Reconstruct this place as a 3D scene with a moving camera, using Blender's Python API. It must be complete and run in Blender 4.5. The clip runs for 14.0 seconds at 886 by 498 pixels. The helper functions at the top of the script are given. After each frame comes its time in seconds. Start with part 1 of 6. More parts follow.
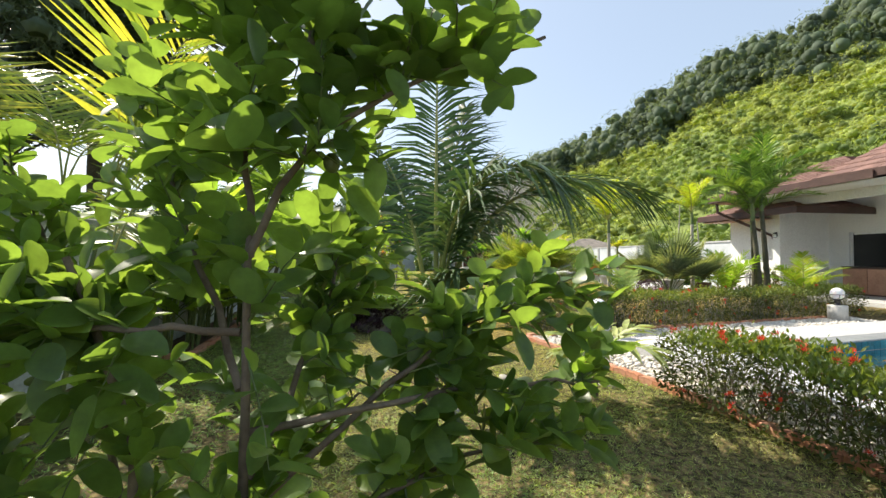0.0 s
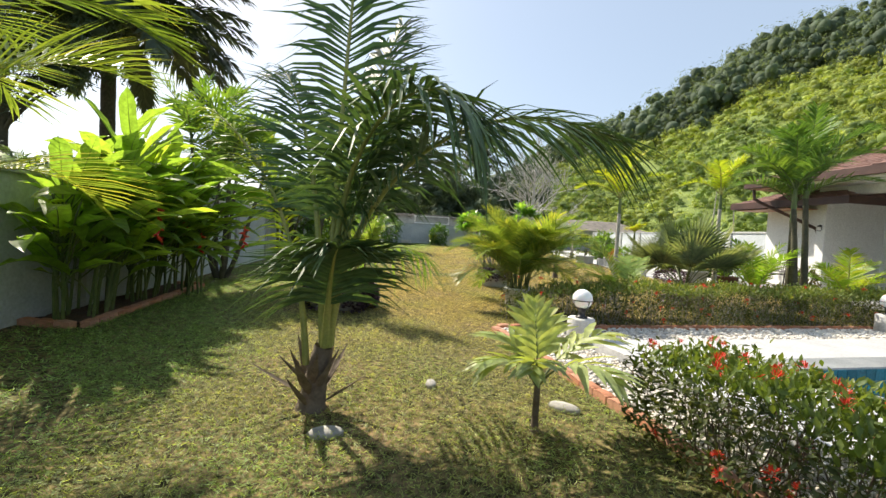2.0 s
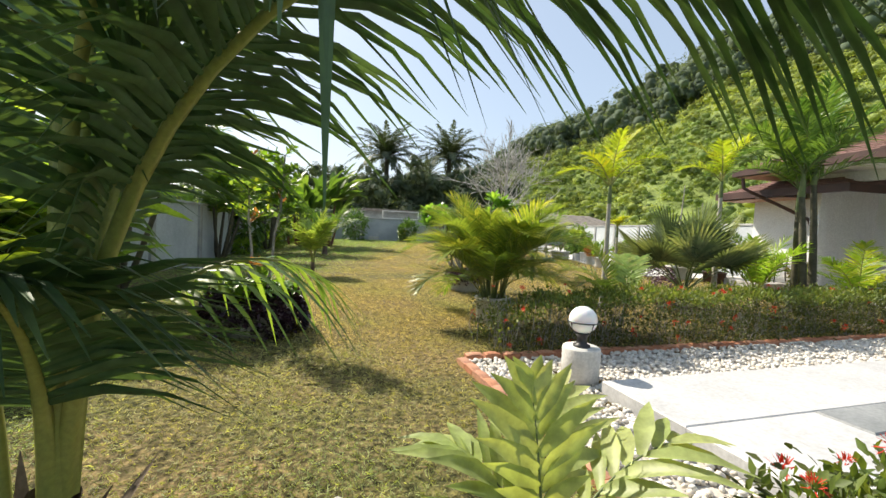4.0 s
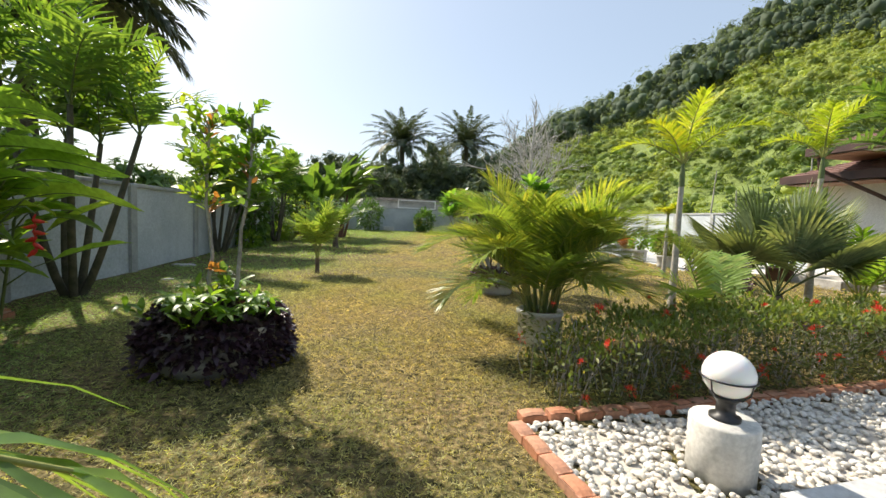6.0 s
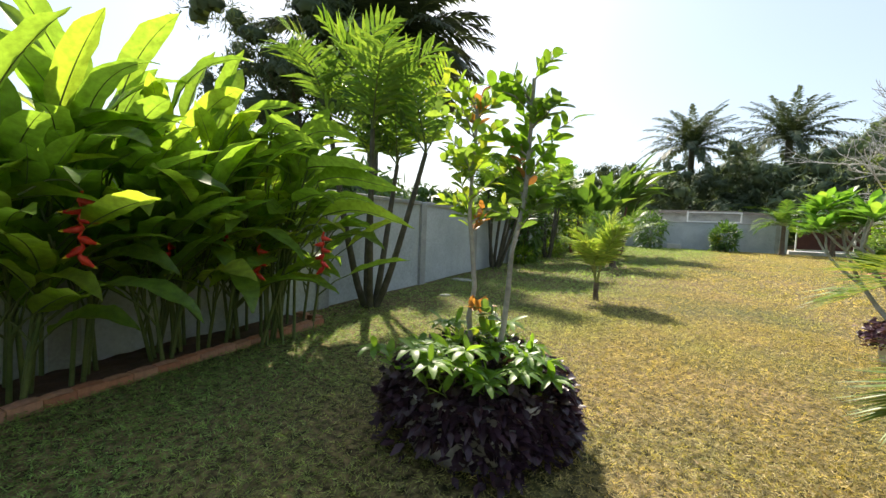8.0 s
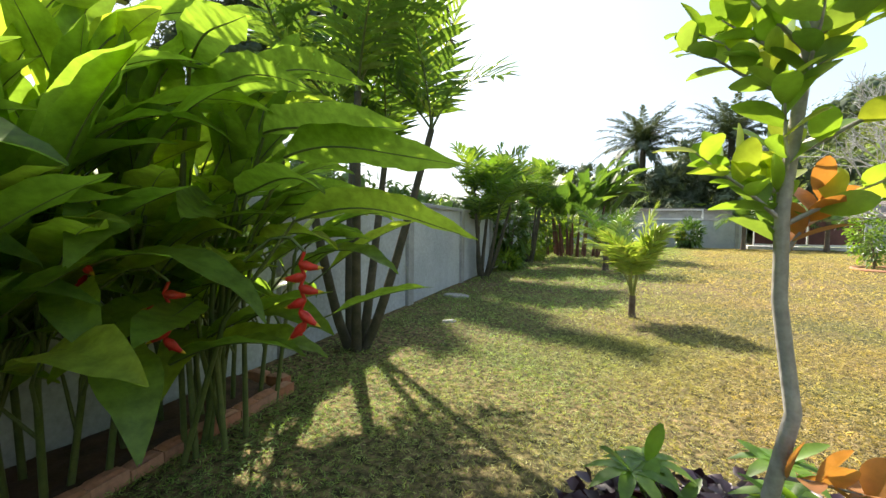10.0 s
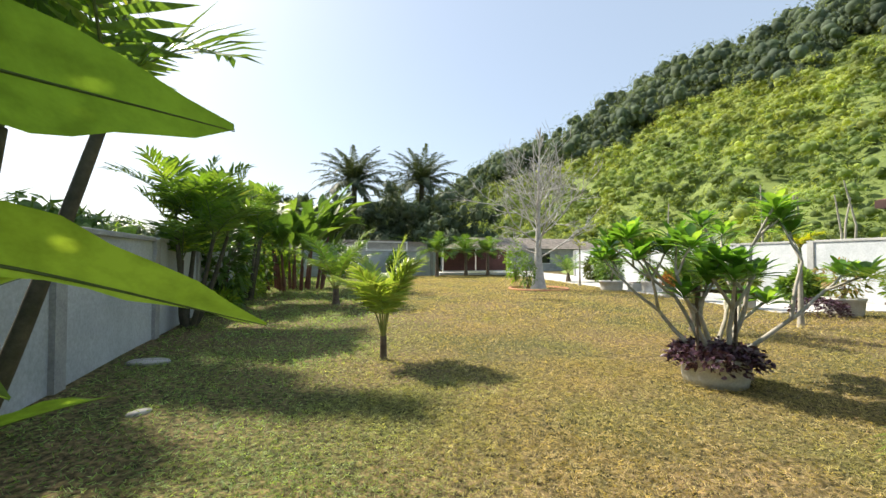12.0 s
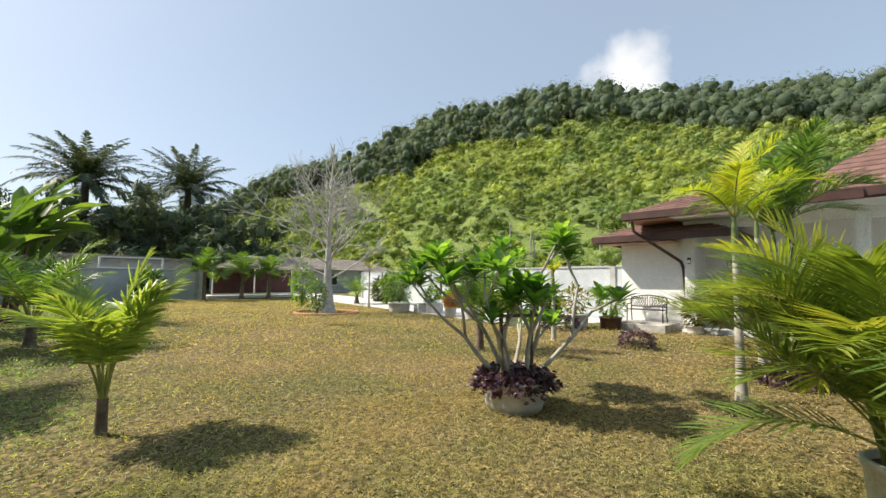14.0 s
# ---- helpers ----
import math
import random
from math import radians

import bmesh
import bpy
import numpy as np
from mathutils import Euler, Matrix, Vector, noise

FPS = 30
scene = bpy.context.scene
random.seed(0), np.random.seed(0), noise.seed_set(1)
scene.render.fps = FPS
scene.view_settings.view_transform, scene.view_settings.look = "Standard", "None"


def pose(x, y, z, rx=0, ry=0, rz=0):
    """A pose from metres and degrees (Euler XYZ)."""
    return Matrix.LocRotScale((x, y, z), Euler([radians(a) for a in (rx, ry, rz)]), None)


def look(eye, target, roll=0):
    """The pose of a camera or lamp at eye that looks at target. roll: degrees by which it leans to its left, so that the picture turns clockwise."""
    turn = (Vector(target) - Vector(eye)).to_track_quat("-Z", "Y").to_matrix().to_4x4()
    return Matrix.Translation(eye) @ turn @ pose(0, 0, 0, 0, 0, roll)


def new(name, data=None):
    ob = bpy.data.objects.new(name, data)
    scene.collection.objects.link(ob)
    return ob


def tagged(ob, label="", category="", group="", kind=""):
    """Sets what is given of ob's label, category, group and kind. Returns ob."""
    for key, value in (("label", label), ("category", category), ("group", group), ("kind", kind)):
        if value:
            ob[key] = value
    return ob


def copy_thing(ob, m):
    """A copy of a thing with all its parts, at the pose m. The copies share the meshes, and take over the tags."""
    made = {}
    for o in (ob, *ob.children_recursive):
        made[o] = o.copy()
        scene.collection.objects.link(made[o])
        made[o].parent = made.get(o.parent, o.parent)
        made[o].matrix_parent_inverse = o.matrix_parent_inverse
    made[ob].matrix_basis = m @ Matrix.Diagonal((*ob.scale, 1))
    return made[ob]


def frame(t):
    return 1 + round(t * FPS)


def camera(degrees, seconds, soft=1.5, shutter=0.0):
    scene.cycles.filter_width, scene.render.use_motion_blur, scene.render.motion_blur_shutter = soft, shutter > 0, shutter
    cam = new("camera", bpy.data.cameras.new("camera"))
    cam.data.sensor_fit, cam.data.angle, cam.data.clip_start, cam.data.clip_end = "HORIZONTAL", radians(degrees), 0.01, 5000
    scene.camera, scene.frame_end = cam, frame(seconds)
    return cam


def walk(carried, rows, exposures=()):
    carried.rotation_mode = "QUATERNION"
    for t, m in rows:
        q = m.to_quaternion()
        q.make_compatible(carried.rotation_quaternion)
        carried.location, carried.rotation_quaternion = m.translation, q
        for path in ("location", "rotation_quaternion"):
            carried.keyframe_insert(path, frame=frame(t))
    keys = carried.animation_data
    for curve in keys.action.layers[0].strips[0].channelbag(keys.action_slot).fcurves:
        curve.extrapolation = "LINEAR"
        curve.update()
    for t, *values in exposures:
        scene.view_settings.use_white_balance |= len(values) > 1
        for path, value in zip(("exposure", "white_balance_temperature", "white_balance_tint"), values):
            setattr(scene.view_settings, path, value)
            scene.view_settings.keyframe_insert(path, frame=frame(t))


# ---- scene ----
cam = camera(93.5, 14.0)
METRES, EYE, TILT, LEAN, TURN = 11.4, 1.5, 0.0, 0.0, 0.0
ROWS = [
    (0.0, 0.0, 0.0, 0.0, 0.0, 1.13, 0.0),
    (0.5, 0.0229, 0.0174, 0.0002, 2.31, -0.08, -1.1),
    (1.0, 0.0528, 0.0395, -0.0005, 3.11, -1.2, -2.19),
    (1.5, 0.0738, 0.0716, -0.0015, 3.57, -1.97, -2.96),
    (2.0, 0.0894, 0.11, -0.0023, 3.46, -2.34, -3.4),
    (2.5, 0.1032, 0.1506, -0.0007, 2.75, -2.22, -3.49),
    (3.0, 0.1111, 0.1921, -0.0002, 1.58, -1.95, -3.43),
    (5.5, 0.094, 0.3839, -0.0025, -1.49, -4.34, -1.95),
    (6.0, 0.0907, 0.4191, -0.0, 1.87, -4.29, -2.49),
    (6.5, 0.0875, 0.4541, -0.0001, 9.63, -3.96, -3.07),
    (7.0, 0.0736, 0.4902, 0.0004, 19.89, -3.63, -3.14),
    (7.5, 0.0547, 0.5226, 0.0007, 29.72, -3.55, -2.77),
    (8.0, 0.0257, 0.5476, -0.0003, 37.59, -3.69, -2.09),
    (10.5, -0.1595, 0.6748, -0.001, 25.6, -2.23, 0.73),
    (11.0, -0.1757, 0.6988, 0.001, 14.65, -0.99, 0.7),
    (11.5, -0.1854, 0.7204, 0.0034, 3.61, 0.27, 0.34),
    (12.0, -0.1946, 0.7402, 0.0058, -6.5, 1.33, -0.18),
    (12.5, -0.201, 0.7627, 0.0061, -15.52, 2.33, -0.72),
    (13.0, -0.1959, 0.7851, 0.0067, -23.53, 3.15, -1.0),
    (13.5, -0.1899, 0.8067, 0.008, -30.3, 3.89, -0.86),
    (14.0, -0.1838, 0.8273, 0.0087, -35.36, 4.41, -0.55),
]
EXPO = [(0.0, 0.9, 6900, 10), (1.5, 0.82, 6900, 10), (3.0, 0.75, 6900, 10), (5.5, 0.72, 6900, 10), (8.0, 0.98, 6900, 10), (10.3, 1.25, 6900, 10), (11.3, 1.05, 6900, 10), (12.5, 0.75, 6900, 10), (14.0, 0.62, 6900, 10)]
walk(cam, [(t, pose(0, 0, EYE, TILT, LEAN, TURN) @ pose(METRES * x, METRES * y, METRES * z, 90 + pitch, roll, yaw)) for t, x, y, z, yaw, pitch, roll in ROWS], EXPO)
# ---------------------------------------------------------------- world and sun
SUN_AZ, SUN_EL = -46.0, 45.0
to_sun = Vector((math.sin(radians(SUN_AZ)) * math.cos(radians(SUN_EL)), math.cos(radians(SUN_AZ)) * math.cos(radians(SUN_EL)), math.sin(radians(SUN_EL))))
world = bpy.data.worlds.new("world")
scene.world = world
world.use_nodes = True
wn, wl = world.node_tree.nodes, world.node_tree.links
sky = wn.new("ShaderNodeTexSky")
sky.sky_type, sky.sun_disc = "NISHITA", False
sky.sun_elevation, sky.sun_rotation = radians(SUN_EL), radians(SUN_AZ)
sky.air_density, sky.dust_density, sky.ozone_density = 1.0, 1.6, 1.5
wbg = wn["Background"]
wbg.inputs["Strength"].default_value = 0.14
# one small cumulus over the ridge
wgeo = wn.new("ShaderNodeTexCoord")
wnoise = wn.new("ShaderNodeTexNoise")
wnoise.inputs["Scale"].default_value, wnoise.inputs["Detail"].default_value = 9.0, 6.0
wl.new(wgeo.outputs["Generated"], wnoise.inputs["Vector"])
cloud_dir = Vector((math.sin(radians(59.5)) * math.cos(radians(24.2)), math.cos(radians(59.5)) * math.cos(radians(24.2)), math.sin(radians(24.2))))
wdist = wn.new("ShaderNodeVectorMath")
wdist.operation = "DISTANCE"
wdist.inputs[1].default_value = cloud_dir
wl.new(wgeo.outputs["Generated"], wdist.inputs[0])
wmad = wn.new("ShaderNodeMath")
wmad.operation = "MULTIPLY_ADD"
wl.new(wnoise.outputs["Fac"], wmad.inputs[0])
wmad.inputs[1].default_value = -0.16
wl.new(wdist.outputs["Value"], wmad.inputs[2])
wramp = wn.new("ShaderNodeMapRange")
wramp.inputs["From Min"].default_value, wramp.inputs["From Max"].default_value = 0.012, -0.05
wl.new(wmad.outputs[0], wramp.inputs["Value"])
wmix = wn.new("ShaderNodeMixRGB")
wmix.inputs["Color2"].default_value = (5.2, 5.3, 5.5, 1)
wl.new(wramp.outputs[0], wmix.inputs["Fac"])
# thin bright haze over the whole sky
whaze = wn.new("ShaderNodeMixRGB")
whaze.inputs["Fac"].default_value = 0.58
whaze.inputs["Color2"].default_value = (2.35, 2.9, 3.6, 1)
wl.new(sky.outputs[0], whaze.inputs["Color1"])
wl.new(whaze.outputs[0], wmix.inputs["Color1"])
wl.new(wmix.outputs[0], wbg.inputs["Color"])
sun = new("sun", bpy.data.lights.new("sun", "SUN"))
sun.data.energy, sun.data.angle, sun.data.color = 5.0, radians(0.6), (1.0, 0.93, 0.82)
sun.matrix_world = look(to_sun * 60, (0, 0, 0))


# ---------------------------------------------------------------- materials
def material(name):
    m = bpy.data.materials.new(name)
    m.use_nodes = True
    return m, m.node_tree.nodes, m.node_tree.links, m.node_tree.nodes["Principled BSDF"]


def noise_mix(n, l, scale, stops, detail=5.0, source="Object", rough=0.6):
    tc = n.new("ShaderNodeTexCoord")
    tx = n.new("ShaderNodeTexNoise")
    tx.inputs["Scale"].default_value, tx.inputs["Detail"].default_value, tx.inputs["Roughness"].default_value = scale, detail, rough
    l.new(tc.outputs[source], tx.inputs["Vector"])
    ramp = n.new("ShaderNodeValToRGB")
    while len(ramp.color_ramp.elements) < len(stops):
        ramp.color_ramp.elements.new(0.5)
    for e, (p, c) in zip(ramp.color_ramp.elements, stops):
        e.position, e.color = p, (*c, 1)
    l.new(tx.outputs["Fac"], ramp.inputs["Fac"])
    return tx, ramp


def solid(name, a, b, scale=4.0, rough=0.7, fine=60.0, bump=0.2, metal=0.0, dist=0.01, spread=(0.35, 0.65)):
    """Two tones in patches, a finer grain over them, and a little relief."""
    m, n, l, p = material(name)
    _, ramp = noise_mix(n, l, scale, [(spread[0], a), (spread[1], b)])
    t2, r2 = noise_mix(n, l, fine, [(0.3, (0.82,) * 3), (0.7, (1.12,) * 3)], 3.0)
    mul = n.new("ShaderNodeMixRGB")
    mul.blend_type, mul.inputs["Fac"].default_value = "MULTIPLY", 1.0
    l.new(ramp.outputs[0], mul.inputs["Color1"])
    l.new(r2.outputs[0], mul.inputs["Color2"])
    l.new(mul.outputs[0], p.inputs["Base Color"])
    bp = n.new("ShaderNodeBump")
    bp.inputs["Strength"].default_value, bp.inputs["Distance"].default_value = bump, dist
    l.new(t2.outputs["Fac"], bp.inputs["Height"])
    l.new(bp.outputs[0], p.inputs["Normal"])
    p.inputs["Roughness"].default_value, p.inputs["Metallic"].default_value = rough, metal
    return m


def leaf_mat(name, a, b, c=None, trans=0.4, rough=0.42, gain=1.6, mottle=(14.0, 0.75, 1.2)):
    """Leaf colours vary from leaf to leaf; light also comes through the blade."""
    m, n, l, p = material(name)
    geo = n.new("ShaderNodeNewGeometry")
    info = n.new("ShaderNodeObjectInfo")
    add = n.new("ShaderNodeMath")
    add.operation = "ADD"
    l.new(geo.outputs["Random Per Island"], add.inputs[0])
    l.new(info.outputs["Random"], add.inputs[1])
    half = n.new("ShaderNodeMath")
    half.operation = "MULTIPLY"
    half.inputs[1].default_value = 0.5
    l.new(add.outputs[0], half.inputs[0])
    ramp = n.new("ShaderNodeValToRGB")
    stops = [(0.2, a), (0.62, b)] + ([(0.86, c)] if c else [])
    while len(ramp.color_ramp.elements) < len(stops):
        ramp.color_ramp.elements.new(0.5)
    for e, (q, col) in zip(ramp.color_ramp.elements, stops):
        e.position, e.color = q, (*col, 1)
    l.new(half.outputs[0], ramp.inputs["Fac"])
    _, r2 = noise_mix(n, l, mottle[0], [(0.35, (mottle[1],) * 3), (0.65, (mottle[2],) * 3)], 4.0)
    mul = n.new("ShaderNodeMixRGB")
    mul.blend_type, mul.inputs["Fac"].default_value = "MULTIPLY", 1.0
    l.new(ramp.outputs[0], mul.inputs["Color1"])
    l.new(r2.outputs[0], mul.inputs["Color2"])
    l.new(mul.outputs[0], p.inputs["Base Color"])
    p.inputs["Roughness"].default_value = rough
    p.inputs["Specular IOR Level"].default_value = 0.4
    tr = n.new("ShaderNodeBsdfTranslucent")
    warm = n.new("ShaderNodeMixRGB")
    warm.blend_type, warm.inputs["Fac"].default_value = "MULTIPLY", 1.0
    warm.inputs["Color2"].default_value = (gain * 1.25, gain * 1.15, gain * 0.45, 1)
    l.new(mul.outputs[0], warm.inputs["Color1"])
    l.new(warm.outputs[0], tr.inputs["Color"])
    mix = n.new("ShaderNodeMixShader")
    mix.inputs["Fac"].default_value = trans
    l.new(p.outputs[0], mix.inputs[1])
    l.new(tr.outputs[0], mix.inputs[2])
    l.new(mix.outputs[0], n["Material Output"].inputs["Surface"])
    return m


L_LIME = leaf_mat("lime_leaf", (0.065, 0.12, 0.038), (0.115, 0.195, 0.055), (0.18, 0.27, 0.07), 0.48, 0.34, 2.0)
L_COCO = leaf_mat("coconut_leaf", (0.041, 0.095, 0.034), (0.074, 0.135, 0.061), (0.121, 0.189, 0.081), 0.2, 0.55, 1.4)
L_YOUNG = leaf_mat("young_palm_leaf", (0.16, 0.26, 0.06), (0.24, 0.34, 0.09), (0.34, 0.38, 0.12), 0.4, 0.4, 1.6)
L_PALE = leaf_mat("pale_palm_leaf", (0.30, 0.38, 0.13), (0.40, 0.46, 0.18), (0.5, 0.52, 0.24), 0.4, 0.45, 1.2)
L_ARECA = leaf_mat("areca_leaf", (0.10, 0.17, 0.04), (0.20, 0.275, 0.055), (0.38, 0.385, 0.085), 0.38, 0.38, 1.7)
L_GOLD = leaf_mat("golden_palm_leaf", (0.20, 0.30, 0.035), (0.31, 0.38, 0.045), (0.45, 0.43, 0.05), 0.45, 0.45, 1.5)
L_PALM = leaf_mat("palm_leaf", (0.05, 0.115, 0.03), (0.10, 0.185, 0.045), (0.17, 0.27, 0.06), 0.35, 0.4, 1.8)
L_FAN = leaf_mat("fan_palm_leaf", (0.11, 0.155, 0.085), (0.18, 0.235, 0.12), (0.27, 0.31, 0.17), 0.32, 0.45, 1.4)
L_HELI = leaf_mat("heliconia_leaf", (0.085, 0.16, 0.035), (0.15, 0.25, 0.05), (0.27, 0.34, 0.06), 0.6, 0.36, 2.0)
L_PURPLE = leaf_mat("purple_leaf", (0.04, 0.02, 0.034), (0.08, 0.04, 0.062), (0.15, 0.08, 0.11), 0.15, 0.38, 1.2)
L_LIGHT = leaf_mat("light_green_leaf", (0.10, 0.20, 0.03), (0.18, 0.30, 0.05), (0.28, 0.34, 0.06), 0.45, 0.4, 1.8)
L_RED = leaf_mat("red_new_leaf", (0.30, 0.12, 0.05), (0.42, 0.2, 0.08), None, 0.4, 0.4, 1.3)
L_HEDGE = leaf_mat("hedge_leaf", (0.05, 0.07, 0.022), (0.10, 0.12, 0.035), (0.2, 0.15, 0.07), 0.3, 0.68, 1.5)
# lighter copy of the hedge leaf, for the lit top
L_HEDGE_LIT = leaf_mat("hedge_lit_leaf", (0.09, 0.14, 0.03), (0.16, 0.21, 0.05), (0.28, 0.2, 0.09), 0.4, 0.5, 1.5)
L_FRANG = leaf_mat("frangipani_leaf", (0.06, 0.15, 0.03), (0.12, 0.25, 0.05), (0.2, 0.33, 0.07), 0.45, 0.35, 1.9)
# dark far foliage, its colour lifted to stand for haze
L_DARK = leaf_mat("far_dark_hazed_leaf", (0.048, 0.078, 0.045), (0.075, 0.11, 0.06), (0.1, 0.14, 0.075), 0.2, 0.7, 1.4, (0.2, 0.65, 1.3))
# distance haze is put into these hill leaf colours, most on the ridge
L_RIDGE = leaf_mat("ridge_hazed_leaf", (0.085, 0.125, 0.085), (0.115, 0.16, 0.10), (0.14, 0.19, 0.115), 0.4, 0.8, 1.5, (0.12, 0.75, 1.2))
L_HILL = leaf_mat("hill_light_leaf", (0.22, 0.28, 0.085), (0.32, 0.385, 0.12), (0.42, 0.45, 0.16), 0.42, 0.8, 1.6, (0.16, 0.62, 1.3))
L_HILLM = leaf_mat("hill_mid_leaf", (0.13, 0.19, 0.07), (0.20, 0.27, 0.09), (0.27, 0.34, 0.11), 0.42, 0.8, 1.6, (0.16, 0.6, 1.35))
L_OIL = leaf_mat("oil_palm_leaf", (0.045, 0.07, 0.042), (0.07, 0.10, 0.058), (0.1, 0.13, 0.075), 0.2, 0.5, 1.3)
L_DRY = leaf_mat("dry_leaf", (0.2, 0.14, 0.07), (0.3, 0.2, 0.1), (0.36, 0.28, 0.16), 0.2, 0.7, 1.2)
L_GRASS = leaf_mat("grass_blade", (0.21, 0.205, 0.09), (0.41, 0.345, 0.165), (0.68, 0.54, 0.32), 0.45, 0.6, 1.5, (11.0, 0.4, 1.35))


def greener_west(m):
    """Green growth along the west wall and round the palms, straw out in the open; the blue-green of shade is painted
    in with it.
    """
    n, l = m.node_tree.nodes, m.node_tree.links
    ramp = next(q for q in n if q.type == "VALTORGB")
    target = [k.to_socket for k in ramp.outputs[0].links][0]
    tc = n.new("ShaderNodeTexCoord")
    sep = n.new("ShaderNodeSeparateXYZ")
    l.new(tc.outputs["Object"], sep.inputs[0])
    nz = n.new("ShaderNodeTexNoise")
    nz.inputs["Scale"].default_value, nz.inputs["Detail"].default_value = 0.5, 4.0
    l.new(tc.outputs["Object"], nz.inputs["Vector"])
    mx = n.new("ShaderNodeMapRange")
    mx.inputs["From Min"].default_value, mx.inputs["From Max"].default_value, mx.inputs["To Max"].default_value = -0.9, -3.6, 0.95
    l.new(sep.outputs["X"], mx.inputs["Value"])
    my = n.new("ShaderNodeMapRange")
    my.inputs["From Min"].default_value, my.inputs["From Max"].default_value, my.inputs["To Max"].default_value = 9.5, 4.0, 0.7
    l.new(sep.outputs["Y"], my.inputs["Value"])
    s1 = n.new("ShaderNodeMath")
    l.new(mx.outputs[0], s1.inputs[0])
    l.new(my.outputs[0], s1.inputs[1])
    s2 = n.new("ShaderNodeMath")
    s2.operation = "MULTIPLY_ADD"
    l.new(nz.outputs["Fac"], s2.inputs[0])
    s2.inputs[1].default_value = 1.5
    l.new(s1.outputs[0], s2.inputs[2])
    s3 = n.new("ShaderNodeMath")
    s3.operation, s3.use_clamp = "SUBTRACT", True
    l.new(s2.outputs[0], s3.inputs[0])
    s3.inputs[1].default_value = 0.7
    mix = n.new("ShaderNodeMixRGB")
    mix.blend_type = "MULTIPLY"
    # one tint for greener growth and for the blue-green cast of shade
    mix.inputs["Color2"].default_value = (0.52, 0.98, 0.66, 1)
    l.new(s3.outputs[0], mix.inputs["Fac"])
    l.new(ramp.outputs[0], mix.inputs["Color1"])
    l.new(mix.outputs[0], target)


greener_west(L_GRASS)
PETAL = leaf_mat("red_petal", (0.55, 0.03, 0.015), (0.7, 0.06, 0.03), None, 0.25, 0.5, 0.9)
BRACT = leaf_mat("red_bract", (0.55, 0.02, 0.02), (0.68, 0.05, 0.03), None, 0.15, 0.35, 0.8)
YELLOW = leaf_mat("yellow_bract_tip", (0.7, 0.5, 0.04), (0.75, 0.6, 0.06), None, 0.2, 0.4, 0.9)
PETIOLE = solid("palm_petiole", (0.20, 0.24, 0.06), (0.34, 0.32, 0.09), 3, 0.45, 50, 0.1)
STEM = solid("green_stem", (0.07, 0.11, 0.03), (0.13, 0.16, 0.05), 5, 0.5, 50, 0.1)
BARK = solid("brown_bark", (0.09, 0.065, 0.045), (0.19, 0.15, 0.11), 7, 0.9, 45, 0.6)
BARK_GREY = solid("grey_bark", (0.24, 0.22, 0.20), (0.40, 0.38, 0.35), 5, 0.85, 40, 0.4)
BARK_SILVER = solid("silver_bark", (0.36, 0.35, 0.33), (0.54, 0.53, 0.50), 5, 0.85, 40, 0.4)
BARK_PALE = solid("pale_ringed_bark", (0.30, 0.28, 0.23), (0.46, 0.43, 0.37), 6, 0.8, 30, 0.4)
BARK_DARK = solid("dark_trunk", (0.05, 0.05, 0.03), (0.10, 0.09, 0.06), 6, 0.85, 30, 0.5)
CANE = solid("red_cane", (0.10, 0.04, 0.03), (0.18, 0.08, 0.05), 4, 0.6, 30, 0.2)
SOIL = solid("soil", (0.06, 0.035, 0.022), (0.13, 0.07, 0.045), 6, 0.95, 40, 0.8)
WALL = solid("grey_blue_wall_paint", (0.40, 0.44, 0.47), (0.52, 0.56, 0.58), 0.8, 0.8, 25, 0.08)
WALL_CAP = solid("grey_wall_cap", (0.28, 0.29, 0.29), (0.42, 0.43, 0.42), 1.6, 0.85, 30, 0.15)
WHITE = solid("white_wall_paint", (0.74, 0.74, 0.74), (0.82, 0.82, 0.81), 0.7, 0.7, 30, 0.05)
DECK = solid("pale_deck_stone", (0.42, 0.425, 0.43), (0.52, 0.525, 0.525), 1.5, 0.6, 30, 0.1)
COPING = solid("grey_coping_stone", (0.19, 0.205, 0.21), (0.27, 0.285, 0.29), 2.5, 0.6, 30, 0.1)
ROAD = solid("pale_concrete_drive", (0.48, 0.47, 0.45), (0.62, 0.61, 0.58), 0.5, 0.85, 12, 0.2)
CONCRETE = solid("planter_concrete", (0.26, 0.25, 0.23), (0.48, 0.46, 0.43), 3.0, 0.9, 40, 0.3)
WHITE_POT = solid("white_planter", (0.52, 0.51, 0.48), (0.68, 0.67, 0.64), 3.0, 0.75, 35, 0.15)
CLAY_POT = solid("brown_glazed_pot", (0.06, 0.03, 0.02), (0.11, 0.05, 0.035), 4, 0.35, 30, 0.1)
LAMP_BLACK = solid("black_lamp_metal", (0.012, 0.012, 0.014), (0.025, 0.025, 0.027), 6, 0.4, 60, 0.05)
IRON = solid("black_iron", (0.015, 0.014, 0.014), (0.04, 0.035, 0.03), 6, 0.5, 60, 0.1)
FASCIA = solid("dark_brown_fascia", (0.045, 0.02, 0.017), (0.075, 0.035, 0.028), 2, 0.5, 40, 0.1)
SOFFIT = solid("red_wood_soffit", (0.34, 0.17, 0.11), (0.45, 0.25, 0.17), 2, 0.6, 20, 0.1)
GATE_RED = solid("dark_red_gate_panel", (0.085, 0.02, 0.018), (0.12, 0.032, 0.028), 1.5, 0.55, 25, 0.1)
GLOBE, _n, _l, _p = material("opal_glass_globe")
_p.inputs["Base Color"].default_value, _p.inputs["Roughness"].default_value = (0.86, 0.86, 0.85, 1), 0.18
